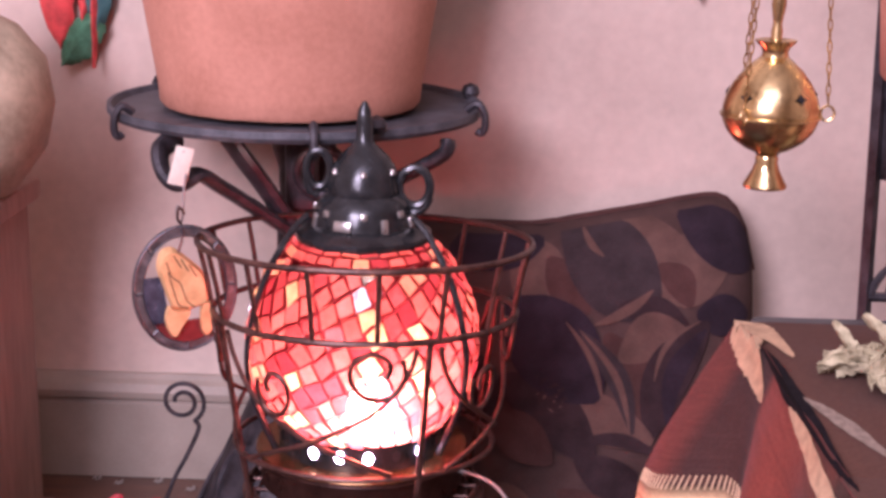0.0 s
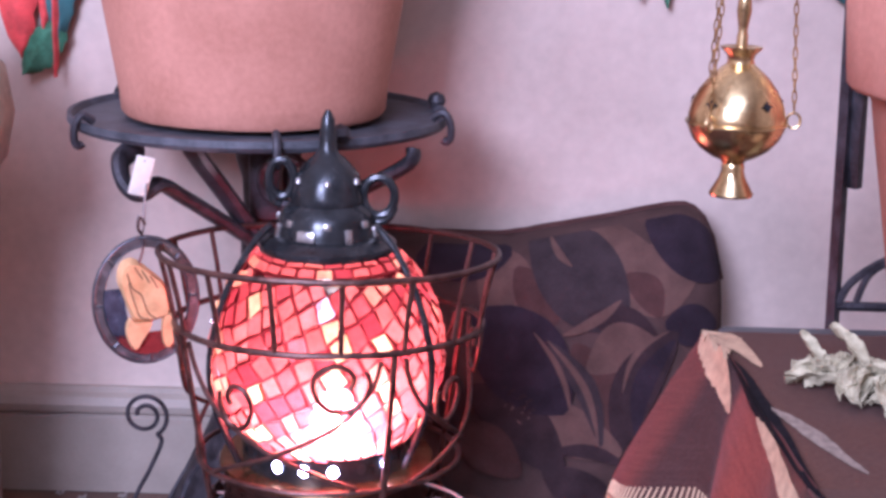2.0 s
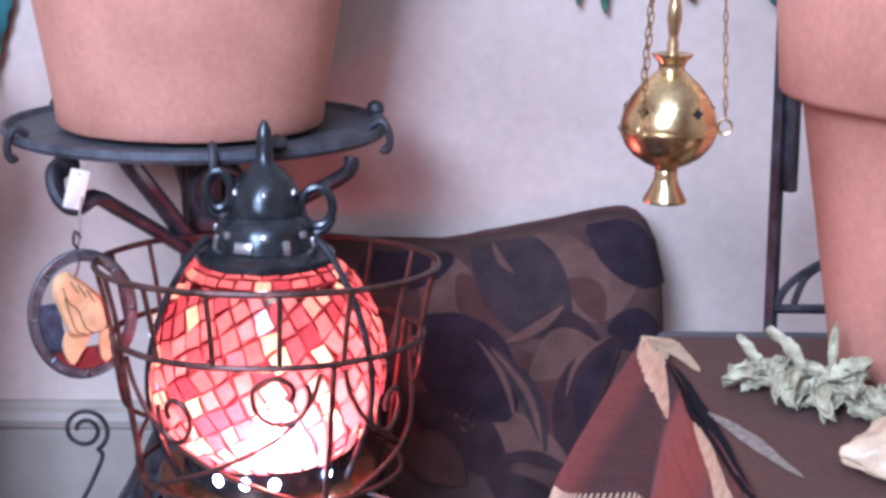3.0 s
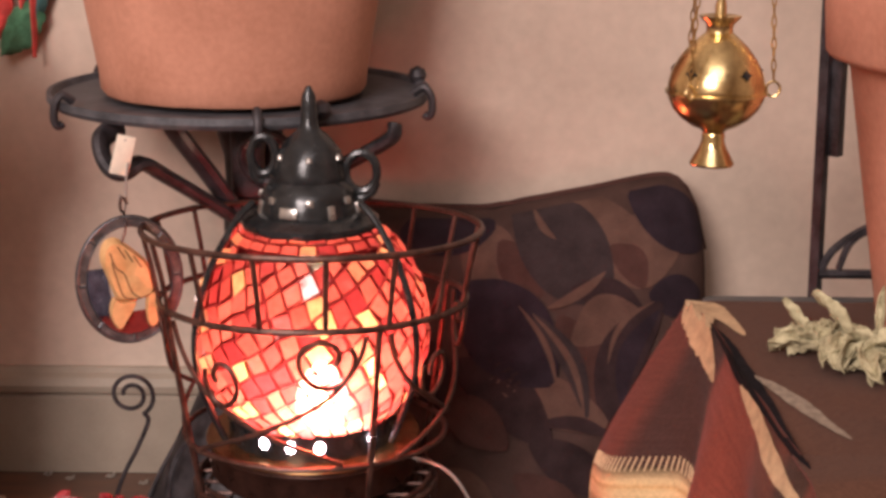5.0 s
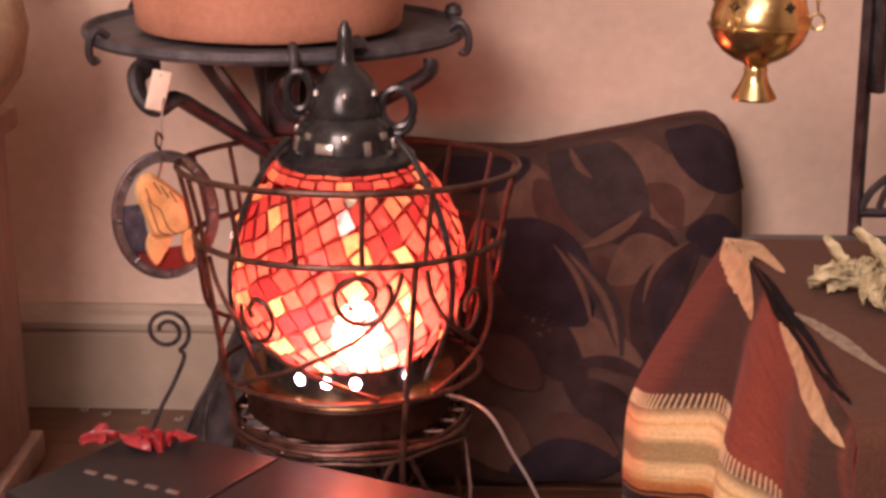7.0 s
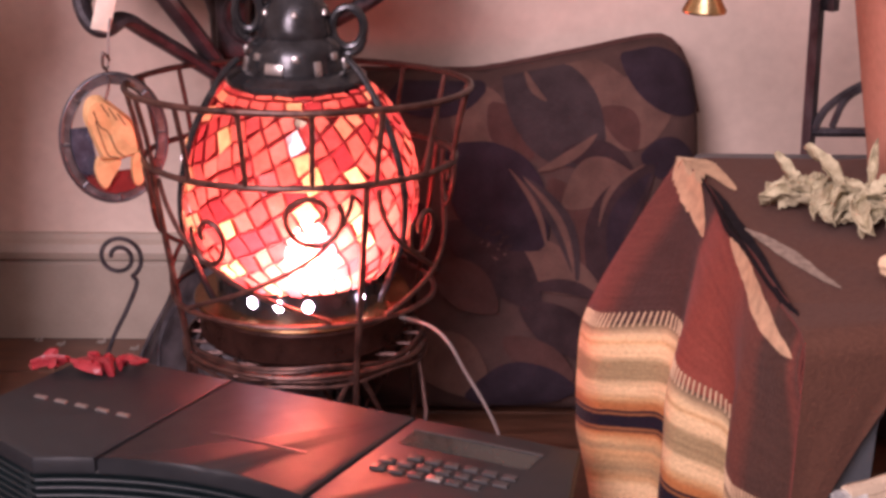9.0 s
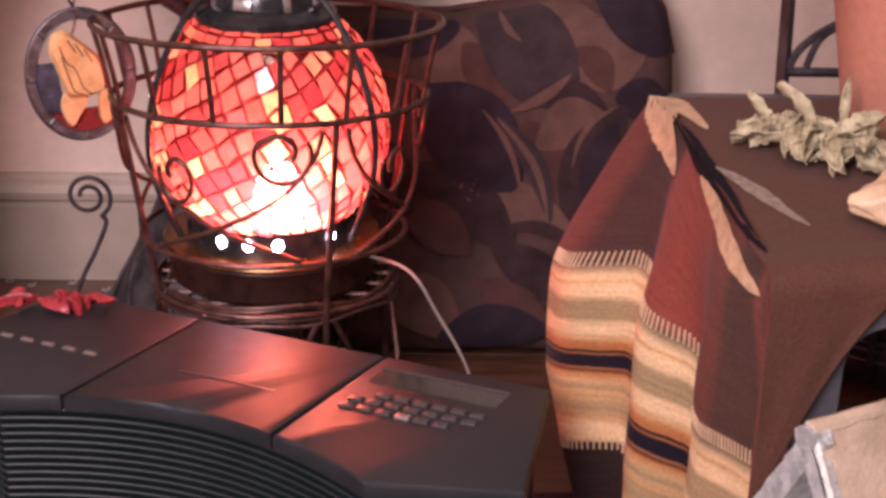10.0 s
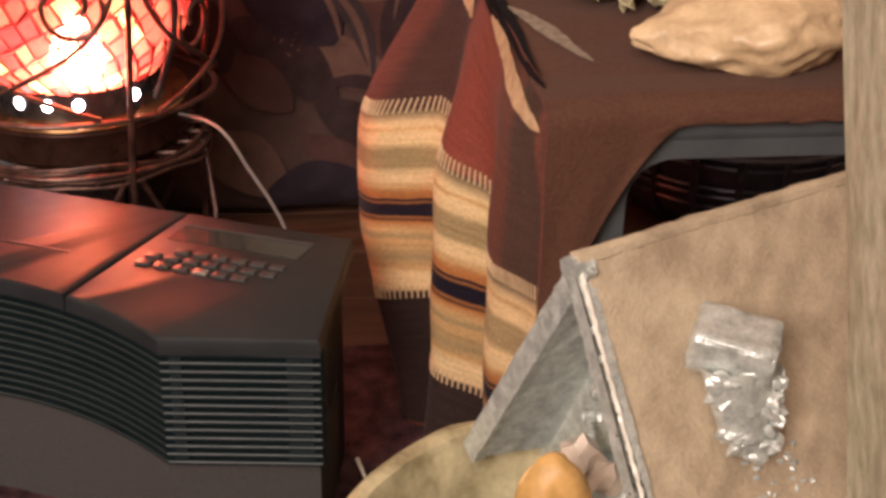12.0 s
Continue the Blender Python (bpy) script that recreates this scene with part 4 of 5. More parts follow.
def cushion_top(x):
    """Its upper edge rises to a soft corner at one end."""
    return float(np.interp(x, (-0.038, 0.112, 0.13, 0.197, 0.25, 0.280, 0.296, 0.308, 0.318, 0.326, 0.332), (0.319, 0.319, 0.323, 0.336, 0.347, 0.353, 0.3535, 0.348, 0.334, 0.312, 0.280)))



def cushion_face(x, z, side=-1, lift=0.0):
    a = max(-1.0, min(1.0, (x - KX) / KW))
    top = cushion_top(x)
    b = max(-1.0, min(1.0, 2 * z / top - 1))
    ed = max(0.0, 1 - a ** 6) ** 0.5 * max(0.0, 1 - b ** 6) ** 0.5
    bulge = KD * ed ** 0.75 * (0.93 + 0.10 * noise.noise((a * 3, b * 2.4, side))) - 0.006 * math.exp(-((x - 0.118) / 0.012) ** 2) * (1 if b > 0 else 0)
    return Vector((x, KY + 0.055 * (z - 0.18) / 0.18 + side * (bulge + lift) + 0.003 * noise.noise((a * 6, b * 6, 3)), z))


cushion = thing("cushion", KX, KY, 0, "large cushion printed with brown and black petals, leaning on the wall", "cushion")
for sd, nm in ((-1, "front"), (1, "back")):
    part(nm, sheet(lambda u, v, sd=sd: cushion_face(KX + KW * (2 * u - 1), v * cushion_top(KX + KW * (2 * u - 1)), sd), 110, 90), "print_base", cushion)
part("piping", tube([cushion_face(KX + KW * t, cushion_top(KX + KW * t)) for t in np.linspace(-1, 1, 40)], 0.0035, 6), "print_mid", cushion)


def petal(shade, x0, z0, x1, z1, width, bend):
    """One printed petal from tip to tip, following the cushion's face."""
    a, b = Vector((x0, z0)), Vector((x1, z1))
    d = (b - a).normalized()
    n = Vector((-d.y, d.x))
    bm = bmesh.new()
    rows = []
    for i in range(19):
        t = i / 18
        w = 0.5 * width * (math.sin(math.pi * (0.02 + 0.96 * t)) ** 0.75)
        c = a.lerp(b, t) + n * bend * math.sin(math.pi * t)
        row = []
        for k in range(9):
            q = c + n * w * (k / 4 - 1)
            row.append(bm.verts.new(cushion_face(q.x, max(0.004, min(q.y, cushion_top(q.x) - 0.003)), -1, 0.0012 + LAYER[0])))
        rows.append(row)
    for r0, r1 in zip(rows, rows[1:]):
        for k in range(8):
            bm.faces.new((r0[k], r0[k + 1], r1[k + 1], r1[k]))
    LAYER[0] += 0.00022
    part("printed_petal", bm, "print_" + shade, cushion)


LAYER = [0.0]
petal("tan", 0.083, 0.296, 0.140, 0.268, 0.062, 0.000)
petal("tan", 0.186, 0.334, 0.262, 0.312, 0.042, -0.006)
petal("mid", 0.120, 0.300, 0.160, 0.252, 0.040, 0.000)
petal("tan", 0.214, 0.284, 0.300, 0.304, 0.066, 0.000)
petal("mid", 0.228, 0.300, 0.262, 0.262, 0.030, 0.006)
petal("navy", 0.021, 0.305, 0.116, 0.312, 0.042, 0.000)
petal("dgrey", 0.136, 0.328, 0.227, 0.250, 0.082, 0.006)
petal("navy", 0.250, 0.343, 0.325, 0.292, 0.050, 0.006)
petal("tan", 0.154, 0.328, 0.175, 0.304, 0.007, -0.003)
petal("dark", 0.190, 0.262, 0.262, 0.236, 0.032, 0.006)
petal("tan", 0.166, 0.243, 0.223, 0.277, 0.011, -0.004)
petal("navy", 0.266, 0.256, 0.320, 0.250, 0.040, 0.000)
petal("mid", 0.178, 0.236, 0.222, 0.148, 0.046, 0.004)
petal("tan", 0.190, 0.212, 0.262, 0.236, 0.046, 0.010)
petal("dark", 0.222, 0.135, 0.278, 0.248, 0.046, 0.012)
petal("navy", 0.240, 0.150, 0.276, 0.240, 0.020, 0.012)
petal("tan", 0.226, 0.190, 0.271, 0.249, 0.006, 0.012)
petal("tan", 0.108, 0.172, 0.226, 0.134, 0.046, 0.004)
petal("dark", 0.074, 0.194, 0.170, 0.116, 0.052, 0.006)
petal("navy", 0.080, 0.262, 0.172, 0.172, 0.086, 0.004)
petal("dgrey", 0.150, 0.238, 0.206, 0.142, 0.022, 0.012)
petal("tan", 0.138, 0.244, 0.176, 0.168, 0.006, 0.008)
petal("tan", 0.152, 0.237, 0.203, 0.142, 0.007, 0.012)
petal("mid", 0.062, 0.158, 0.128, 0.112, 0.044, 0.002)
petal("dark", 0.154, 0.134, 0.232, 0.122, 0.013, 0.009)
petal("dark", 0.150, 0.118, 0.226, 0.068, 0.042, 0.004)
petal("tan", 0.034, 0.086, 0.122, 0.032, 0.056, 0.006)
petal("mid", 0.134, 0.086, 0.204, 0.048, 0.036, 0.000)
petal("navy", 0.098, 0.030, 0.206, 0.038, 0.048, 0.008)
petal("dark", 0.010, 0.220, 0.070, 0.150, 0.050, 0.006)

# ---- stool under the blanket ----
SX0, SX1, SY0, SY1, SZ = 0.268, 0.760, 0.668, 1.040, 0.331
stool = thing("plastic_stool", (SX0 + SX1) / 2, (SY0 + SY1) / 2, 0, "dark grey plastic stool with arched sides, covered by a blanket", "stool")
part("seat", box(SX0, SY0, SZ - 0.022, SX1, SY1, SZ, 0.008, 3), "stool", stool)
for y0, y1 in ((SY0 + 0.002, SY0 + 0.016), (SY1 - 0.016, SY1 - 0.002)):
    bm = bmesh.new()
    outer = [(SX0 + 0.004, 0.0), (SX0 + 0.004, SZ - 0.010), (SX1 - 0.004, SZ - 0.010), (SX1 - 0.004, 0.0)]
    inner = [(SX1 - 0.045, 0.0), (SX1 - 0.045, 0.275)] + [(SX1 - 0.045 - 0.026 * (1 - math.cos(t)), 0.275 + 0.026 * math.sin(t)) for t in np.linspace(0.2, math.pi / 2, 8)]
    inner += [(SX0 + 0.045 + 0.026 * (1 - math.sin(t)), 0.275 + 0.026 * math.cos(t)) for t in np.linspace(0.0, math.pi / 2, 8)] + [(SX0 + 0.043, 0.0)]
    ring = outer + inner
    f = bm.faces.new([bm.verts.new((x, y0, z)) for x, z in ring])
    ext = bmesh.ops.extrude_face_region(bm, geom=[f])
    for g in ext["geom"]:
        if isinstance(g, bmesh.types.BMVert):
            g.co.y = y1
    part("arched_side", bm, "stool", stool)
for x0 in (SX0 + 0.006, SX1 - 0.040):
    for y0 in (SY0 + 0.018, SY1 - 0.050):
        part("leg", box(x0, y0, 0.0, x0 + 0.034, y0 + 0.032, SZ - 0.022, 0.004), "stool", stool)

# the blanket: over the seat and down its side in folds
TOPZ = SZ + 0.006
DROP = 0.333
TOP_EDGE = [(0.254, 1.000), (0.262, 0.93), (0.262, 0.85), (0.264, 0.77), (0.268, 0.71), (0.272, 0.669)]
HANG = [(0.179, 0.955), (0.187, 0.905), (0.236, 0.862), (0.222, 0.800), (0.262, 0.772), (0.247, 0.728), (0.264, 0.690), (0.283, 0.6535)]
TE = smooth_line([(x, y, 0) for x, y in TOP_EDGE], 12)
HE = smooth_line([(x, y, 0) for x, y in HANG], 12)


def along(line, s):
    k = max(0.0, min(1.0, s)) * (len(line) - 1)
    i = min(int(k), len(line) - 2)
    return line[i].lerp(line[i + 1], k - i)


def drape(s, h, lift=0.0):
    """The hanging side; s runs along the seat's edge towards the front, h down."""
    a, b = along(TE, s), along(HE, s)
    w = min(1.0, h / (0.36 - 0.108 * s))
    w = w * w * (3 - 2 * w)
    narrow = 0.010 * max(0, h - 0.5) * math.cos(s * 9)
    out = 0.012 * math.sin(min(1, h * 9) * math.pi / 2)
    x, y = a.x + (b.x - a.x) * w - out * (1 - w), a.y + (b.y - a.y) * w
    z = max(0.012, TOPZ - 0.006 * min(1, h * 14) - DROP * h)
    n = 0.004 * noise.noise((s * 6, h * 5, 2))
    low = max(0.0, h - 0.60) / 0.40
    x += 0.042 * low * max(0.0, 1 - s / 0.27)
    y -= 0.075 * low ** 1.4 * max(0.0, 1 - s / 0.5)
    return Vector((x - lift + n + narrow, y + n - lift * 0.7, z + lift * 0.3))


def over(u, v, lift=0.0):
    """The flat part on the seat; u towards the front, v away from the hanging side."""
    a = along(TE, u)
    far = Vector((SX1 + 0.01, a.y, 0))
    p = a.lerp(far, v)
    q = 0.0022 * noise.noise((p.x * 18, p.y * 18, 1)) * min(1, v * 8) * min(1, (1 - u) * 9)
    r = min(1.0, v / 0.03)
    return Vector((p.x, p.y, TOPZ + q + lift - 0.006 * (1 - r) ** 2))


def front_flap(u, v, lift=0.0):
    """The edge that turns down over the front, deepest at the corner."""
    x = 0.262 + (SX1 - 0.252) * u
    deep = 0.0105 + 0.130 * max(0.0, 1 - u / 0.15) ** 1.35
    r = 0.011
    if v < 0.2:
        y, z = 0.705 - 0.033 * v / 0.2, TOPZ - 0.0014 + 0.0026 * v / 0.2
    elif v < 0.45:
        a = (v - 0.2) / 0.25 * math.pi / 2
        y, z = 0.672 - r * math.sin(a), TOPZ + 0.0012 - r * (1 - math.cos(a))
    else:
        k = (v - 0.45) / 0.55
        y, z = 0.672 - r + 0.004 * k * noise.noise((u * 25, k * 2, 4)), TOPZ + 0.0012 - r - (deep - 0.009) * k
    return Vector((x, y - 0.012 * max(0.0, 1 - u / 0.10) * min(1.0, v * 3), z))


blanket = thing("striped_blanket", 0.5, 0.85, SZ, "brown wool blanket with cream and black bands draped over stool", "blanket")
bm = sheet(over, 60, 60, 0.0, lambda u, v: (0.99, 0.05))
part("top", bm, "weave", blanket)
BAND = lambda s: float(np.interp(s, (0.0, 0.1, 0.25, 0.42, 0.53, 0.62, 0.75, 0.90, 1.0), (0.227, 0.238, 0.256, 0.251, 0.243, 0.225, 0.212, 0.219, 0.221)))
DEEP = lambda s: float(np.interp(s, (0.0, 0.25, 0.42, 1.0), (0.140, 0.140, 0.156, 0.160)))
uv_drop = lambda s, h: (s, 0.395 + (BAND(s) - (TOPZ - DROP * h)) / DEEP(s) * 0.585)
part("hanging_side", sheet(drape, 170, 90, 0.0022, uv_drop), "weave", blanket, "hanging folds with cream, rust and black bands")
part("front_edge", sheet(front_flap, 90, 24, 0.002, lambda u, v: (0.99, 0.05)), "weave", blanket)
# threads along both edges of the banded field
for level in (0, 1):
    for k in range(92):
        s = 0.01 + 0.96 * k / 92
        h = (TOPZ - (BAND(s) - level * 0.965 * DEEP(s))) / DROP
        line = [drape(s, h + d * (-1 if level else 1), 0.0021) for d in np.linspace(-0.024, 0.004, 5)]
        part("fringe_thread", tube(line, 0.0009, 5), "cream_wool", blanket)


def streak(pts, width, material, f, name):
    """A woven motif that lies on the cloth: a tapering band along a line on f."""
    line = smooth_line([(a, b, 0) for a, b in pts], 8)
    bm = bmesh.new()
    rows = []
    for i, p in enumerate(line):
        t = i / (len(line) - 1)
        d = (line[min(i + 1, len(line) - 1)] - line[max(i - 1, 0)]).normalized()
        nrm = Vector((-d.y, d.x, 0))
        w = width * (math.sin(math.pi * t) ** 0.8 + 0.04) * (1 + 0.25 * noise.noise((t * 9, width * 90, 3)) + 0.22 * noise.noise((t * 40, width * 70, 5)))
        rows.append([bm.verts.new(f(p.x + nrm.x * w * k, p.y + nrm.y * w * k)) for k in (-1, -0.5, 0, 0.5, 1)])
    for a, b in zip(rows, rows[1:]):
        for i in range(4):
            bm.faces.new((a[i], a[i + 1], b[i + 1], b[i]))
    return part(name, bm, material, blanket)


lift_over = lambda u, v: over(max(0, min(1, u)), max(0, v), 0.0009)
lift_drape = lambda s, h: drape(max(0, min(1, s)), max(0, h), 0.0022) + Vector((0, 0, 0.0008))


def lift_both(u, v):
    """On the seat for v above 0, down the side below it."""
    up = 0.0045 * max(0.0, 1 - abs(v) / 0.022)
    return (lift_over(u, v) if v > 0 else lift_drape(u, -v * 1.6)) + Vector((-0.6 * up, 0, up))


streak([(0.31, -0.036), (0.22, -0.022), (0.12, -0.008), (0.05, 0.004), (0.06, 0.016), (0.13, 0.024), (0.24, 0.031)], 0.022, "cream_wool", lift_both, "cream_motif")
streak([(0.18, 0.001), (0.36, 0.004), (0.58, 0.003), (0.92, -0.004)], 0.0105, "black_wool", lift_both, "black_motif")
streak([(0.47, -0.008), (0.60, -0.018), (0.76, -0.027), (0.94, -0.033)], 0.010, "cream_wool", lift_both, "cream_motif")
streak([(0.44, 0.014), (0.52, 0.034), (0.60, 0.050), (0.74, 0.070)], 0.012, "pale_wool", lift_both, "pale_motif")

# ---- things on the stool ----


def dried_leaf(base, tip, width, arch, curl, seed):
    """A curled dry leaf from base to tip, cupped along its rib, with a ruffled edge."""
    p, q = Vector(base), Vector(tip)
    d = (q - p).normalized()
    across = d.cross(Vector((0, 0, 1)))
    across = across.normalized() if across.length > 0.1 else Vector((1, 0, 0))
    rise = across.cross(d)

    def f(u, v):
        k = v - 0.5
        w = width * (math.sin(math.pi * (0.05 + 0.92 * u ** 0.85)) ** 0.75)
        edge = 1 + 0.22 * noise.noise((u * 7, seed, k * 3))
        a = curl * (u - 0.3)
        side = across * math.cos(a) + rise * math.sin(a)
        over_ = rise * math.cos(a) - across * math.sin(a)
        cup = 1.5 * k * k * width
        ruffle = 0.0028 * noise.noise((u * 6, k * 3, seed * 3.1)) + 0.0012 * noise.noise((u * 15, k * 8, seed))
        rib = -0.0007 * math.exp(-(k / 0.09) ** 2)
        return p.lerp(q, u) + side * (w * k * edge) + over_ * (cup + ruffle + rib + arch * math.sin(math.pi * u))
    return sheet(f, 16, 8, 0.0009)


sage = thing("dried_sage", 0.335, 0.858, TOPZ, "heap of pale dried sage leaves on the brown blanket", "dried leaves")
rnd = random.Random(21)
for k in range(72):
    t = rnd.random()
    cx, cy = 0.312 + 0.060 * t + rnd.uniform(-0.014, 0.014), 0.885 - 0.058 * t + rnd.uniform(-0.018, 0.018)
    high = TOPZ + 0.005 + 0.018 * (k / 72) * rnd.uniform(0.6, 1.0)
    ang = rnd.choice((2.3, 2.7, 4.1, 4.6, 5.1, 5.5)) + rnd.uniform(-0.35, 0.35)
    ln = rnd.uniform(0.017, 0.032)
    tip = (cx + ln * math.cos(ang), cy + ln * math.sin(ang), max(TOPZ + 0.003, high + rnd.uniform(-0.014, 0.003)))
    part("leaf", dried_leaf((cx, cy, high), tip, rnd.uniform(0.009, 0.016), rnd.uniform(0.000, 0.005), rnd.uniform(-1.2, 1.2), k * 1.37), "sage", sage)
# the longest leaves that stick out of the heap
for k, (base, tip, w, arch) in enumerate((((0.322, 0.862, 0.346), (0.285, 0.873, 0.345), 0.015, 0.003), ((0.318, 0.878, 0.348), (0.300, 0.902, 0.368), 0.011, -0.002), ((0.338, 0.868, 0.352), (0.319, 0.898, 0.374), 0.013, 0.003),
                                         ((0.358, 0.868, 0.356), (0.3635, 0.884, 0.384), 0.007, -0.005), ((0.352, 0.840, 0.352), (0.378, 0.848, 0.366), 0.017, 0.004), ((0.345, 0.842, 0.350), (0.382, 0.820, 0.346), 0.014, 0.004),
                                         ((0.338, 0.842, 0.350), (0.343, 0.802, 0.344), 0.015, 0.004), ((0.328, 0.858, 0.354), (0.324, 0.824, 0.345), 0.016, 0.004))):
    part("leaf", dried_leaf(base, tip, w, arch, 0.7 - 0.35 * k, 50 + k * 2.1), "sage", sage)


def boulder(x, y, z, sx, sy, sz, seed, rough=0.12, cuts=3, dent=0.5):
    bm = bmesh.new()
    bmesh.ops.create_icosphere(bm, subdivisions=cuts, radius=1)
    for v in bm.verts:
        d = v.co.normalized()
        k = 1 + rough * noise.noise(d * 1.6 + Vector((seed, 0, 0))) + rough * 0.5 * noise.noise(d * 4 + Vector((0, seed, 0)))
        k -= dent * max(0, noise.noise(d * 2.4 + Vector((seed, seed, 1))) - 0.25)
        v.co = Vector((x + d.x * k * sx, y + d.y * k * sy, z + max(-0.75, d.z * k) * sz))
    return bm


rock = boulder(0.388, 0.732, TOPZ + 0.021, 0.062, 0.046, 0.030, 11.0, 0.13, 5, 0.2)
for v in rock.verts:
    k = max(0.0, min(1.0, (0.412 - v.co.x) / 0.080))
    v.co.z = TOPZ + 0.001 + (v.co.z - TOPZ - 0.001) * (1 - 0.36 * k)
    v.co.y = 0.736 + (v.co.y - 0.736) * (1 - 0.50 * k * k)
    v.co += 0.0016 * noise.noise_vector(v.co * 60) + 0.0009 * noise.noise_vector(v.co * 170)
tagged(part("quartz_rock", rock, "quartz"), "rough peach quartz rock resting on the blanket", "rock")
turned_pot("terracotta_pot", 0.476, 0.935, TOPZ + 0.001,
           [(0.092, 0), (0.096, 0.004), (0.098, 0.02), (0.128, 0.185), (0.131, 0.190), (0.143, 0.194), (0.146, 0.198), (0.152, 0.262), (0.149, 0.268), (0.139, 0.268), (0.136, 0.25), (0.126, 0.20)],
           "terracotta flower pot with wide rim standing on the blanket", 0.22)

# ---- iron rack behind the stool ----
rack = thing("iron_rack", 0.372, 1.085, 0, "black iron rack with flat uprights and wire scrolls", "rack")
lean = lambda z: 0.372 - 0.030 * (z - 0.35)
part("upright", tube([(lean(z), 1.085, z) for z in (0.0, 0.3, 0.6, 0.95)], 0.0058, 4), "iron", rack)
part("upright", tube([(lean(z) + 0.0105, 1.083, z) for z in (0.435, 0.6, 0.95)], 0.0062, 4), "iron", rack)
part("upright", tube([(0.70, 1.085, z) for z in (0.0, 0.5, 0.95)], 0.0058, 4), "iron", rack)
part("crossbar", tube([(0.372, 1.085, 0.335), (0.70, 1.085, 0.335)], 0.0042, 6), "iron", rack)
for s in range(2):
    o = 0.09 * s
    part("wire_scroll", tube(smooth_line([(0.376 + o, 1.083, 0.338), (0.384 + o, 1.083, 0.355), (0.405 + o, 1.083, 0.372), (0.432 + o, 1.083, 0.384)], 8), 0.0034, 7), "iron", rack)
    part("wire_scroll", tube(smooth_line([(0.390 + o, 1.082, 0.340), (0.398 + o, 1.082, 0.362), (0.413 + o, 1.082, 0.372), (0.428 + o, 1.082, 0.360), (0.430 + o, 1.082, 0.338)], 8), 0.0030, 7), "iron", rack)

# ---- low basket on the floor, seen under the stool ----
BX, BY = 0.575, 1.262
low_basket = thing("round_basket", BX, BY, 0, "low dark round basket with raised hoops on the floor", "basket")
part("bowl", lathe([(0.096, 0.0), (0.112, 0.006), (0.126, 0.024), (0.132, 0.046), (0.134, 0.092), (0.130, 0.092), (0.126, 0.046), (0.100, 0.010)], BX, BY, 0, 72, caps=False), "basket_lacquer", low_basket)
part("base", lathe([(0.095, 0.004), (0.102, 0.010)], BX, BY, 0, 48), "basket_lacquer", low_basket)
for z, r in ((0.040, 0.1325), (0.052, 0.1345), (0.060, 0.1350), (0.082, 0.1358), (0.091, 0.1362)):
    part("hoop", tube(circle(BX, BY, z, r, 72), 0.0022, 7, closed=True), "basket_hoop", low_basket)
for k in range(20):
    a = 2 * math.pi * k / 20 + 0.05
    part("stave", tube([(BX + r * math.cos(a), BY + r * math.sin(a), z) for z, r in ((0.012, 0.119), (0.034, 0.1325), (0.062, 0.1365), (0.092, 0.1372))], 0.0042, 6, flat=0.5), "iron", low_basket)

# ---- hanging brass censer ----
EX, EY = 0.2335, 0.845
censer = thing("brass_censer", EX, EY, 0.476, "polished brass hanging censer on three chains", "censer")
part("bowl", lathe([(0.0135, 0.4760), (0.0140, 0.4775), (0.0115, 0.482), (0.0085, 0.4875), (0.0070, 0.4925), (0.0074, 0.495), (0.0066, 0.4968), (0.0082, 0.4990), (0.0140, 0.5012), (0.0215, 0.5062), (0.0270, 0.5125), (0.0297, 0.5185), (0.0305, 0.5215), (0.0318, 0.5222), (0.0318, 0.5236), (0.0300, 0.5240)], EX, EY, 0, 56), "brass", censer)
lid_ = part("lid", lathe([(0.0300, 0.5240), (0.0302, 0.5275), (0.0285, 0.5345), (0.0245, 0.5430), (0.0185, 0.5510), (0.0120, 0.5570), (0.0085, 0.5598), (0.0080, 0.5625), (0.0090, 0.5655), (0.0128, 0.5692), (0.0132, 0.5704), (0.0110, 0.5706), (0.0060, 0.5680)], EX, EY, 0, 56), "brass", censer)
for k in range(5):
    a = radians(-62 + 72 * k)
    d = Vector((math.cos(a), math.sin(a), 0))
    side = Vector((-d.y, d.x, 0))
    c = Vector((EX, EY, 0.5365)) + d * 0.0282
    upv = (Vector((0, 0, 1)) - d * 0.42).normalized()
    bm = bmesh.new()
    bm.faces.new([bm.verts.new(c + d * 0.0006 + (side * math.cos(t) + upv * math.sin(t)) * (0.0042 if i % 2 == 0 else 0.0020)) for i, t in enumerate(np.linspace(0, 2 * math.pi, 9)[:-1])])
    part("star_opening", bm, "dark_gap", lid_, smooth=False)
part("handle", lathe([(0.0034, 0.560), (0.0036, 0.576), (0.0028, 0.580), (0.0032, 0.583), (0.0046, 0.592), (0.0040, 0.600), (0.0024, 0.607), (0.0034, 0.611), (0.002, 0.616)], EX, EY, 0, 20), "brass", censer)
TOPC = Vector((EX + 0.004, EY, 1.05))
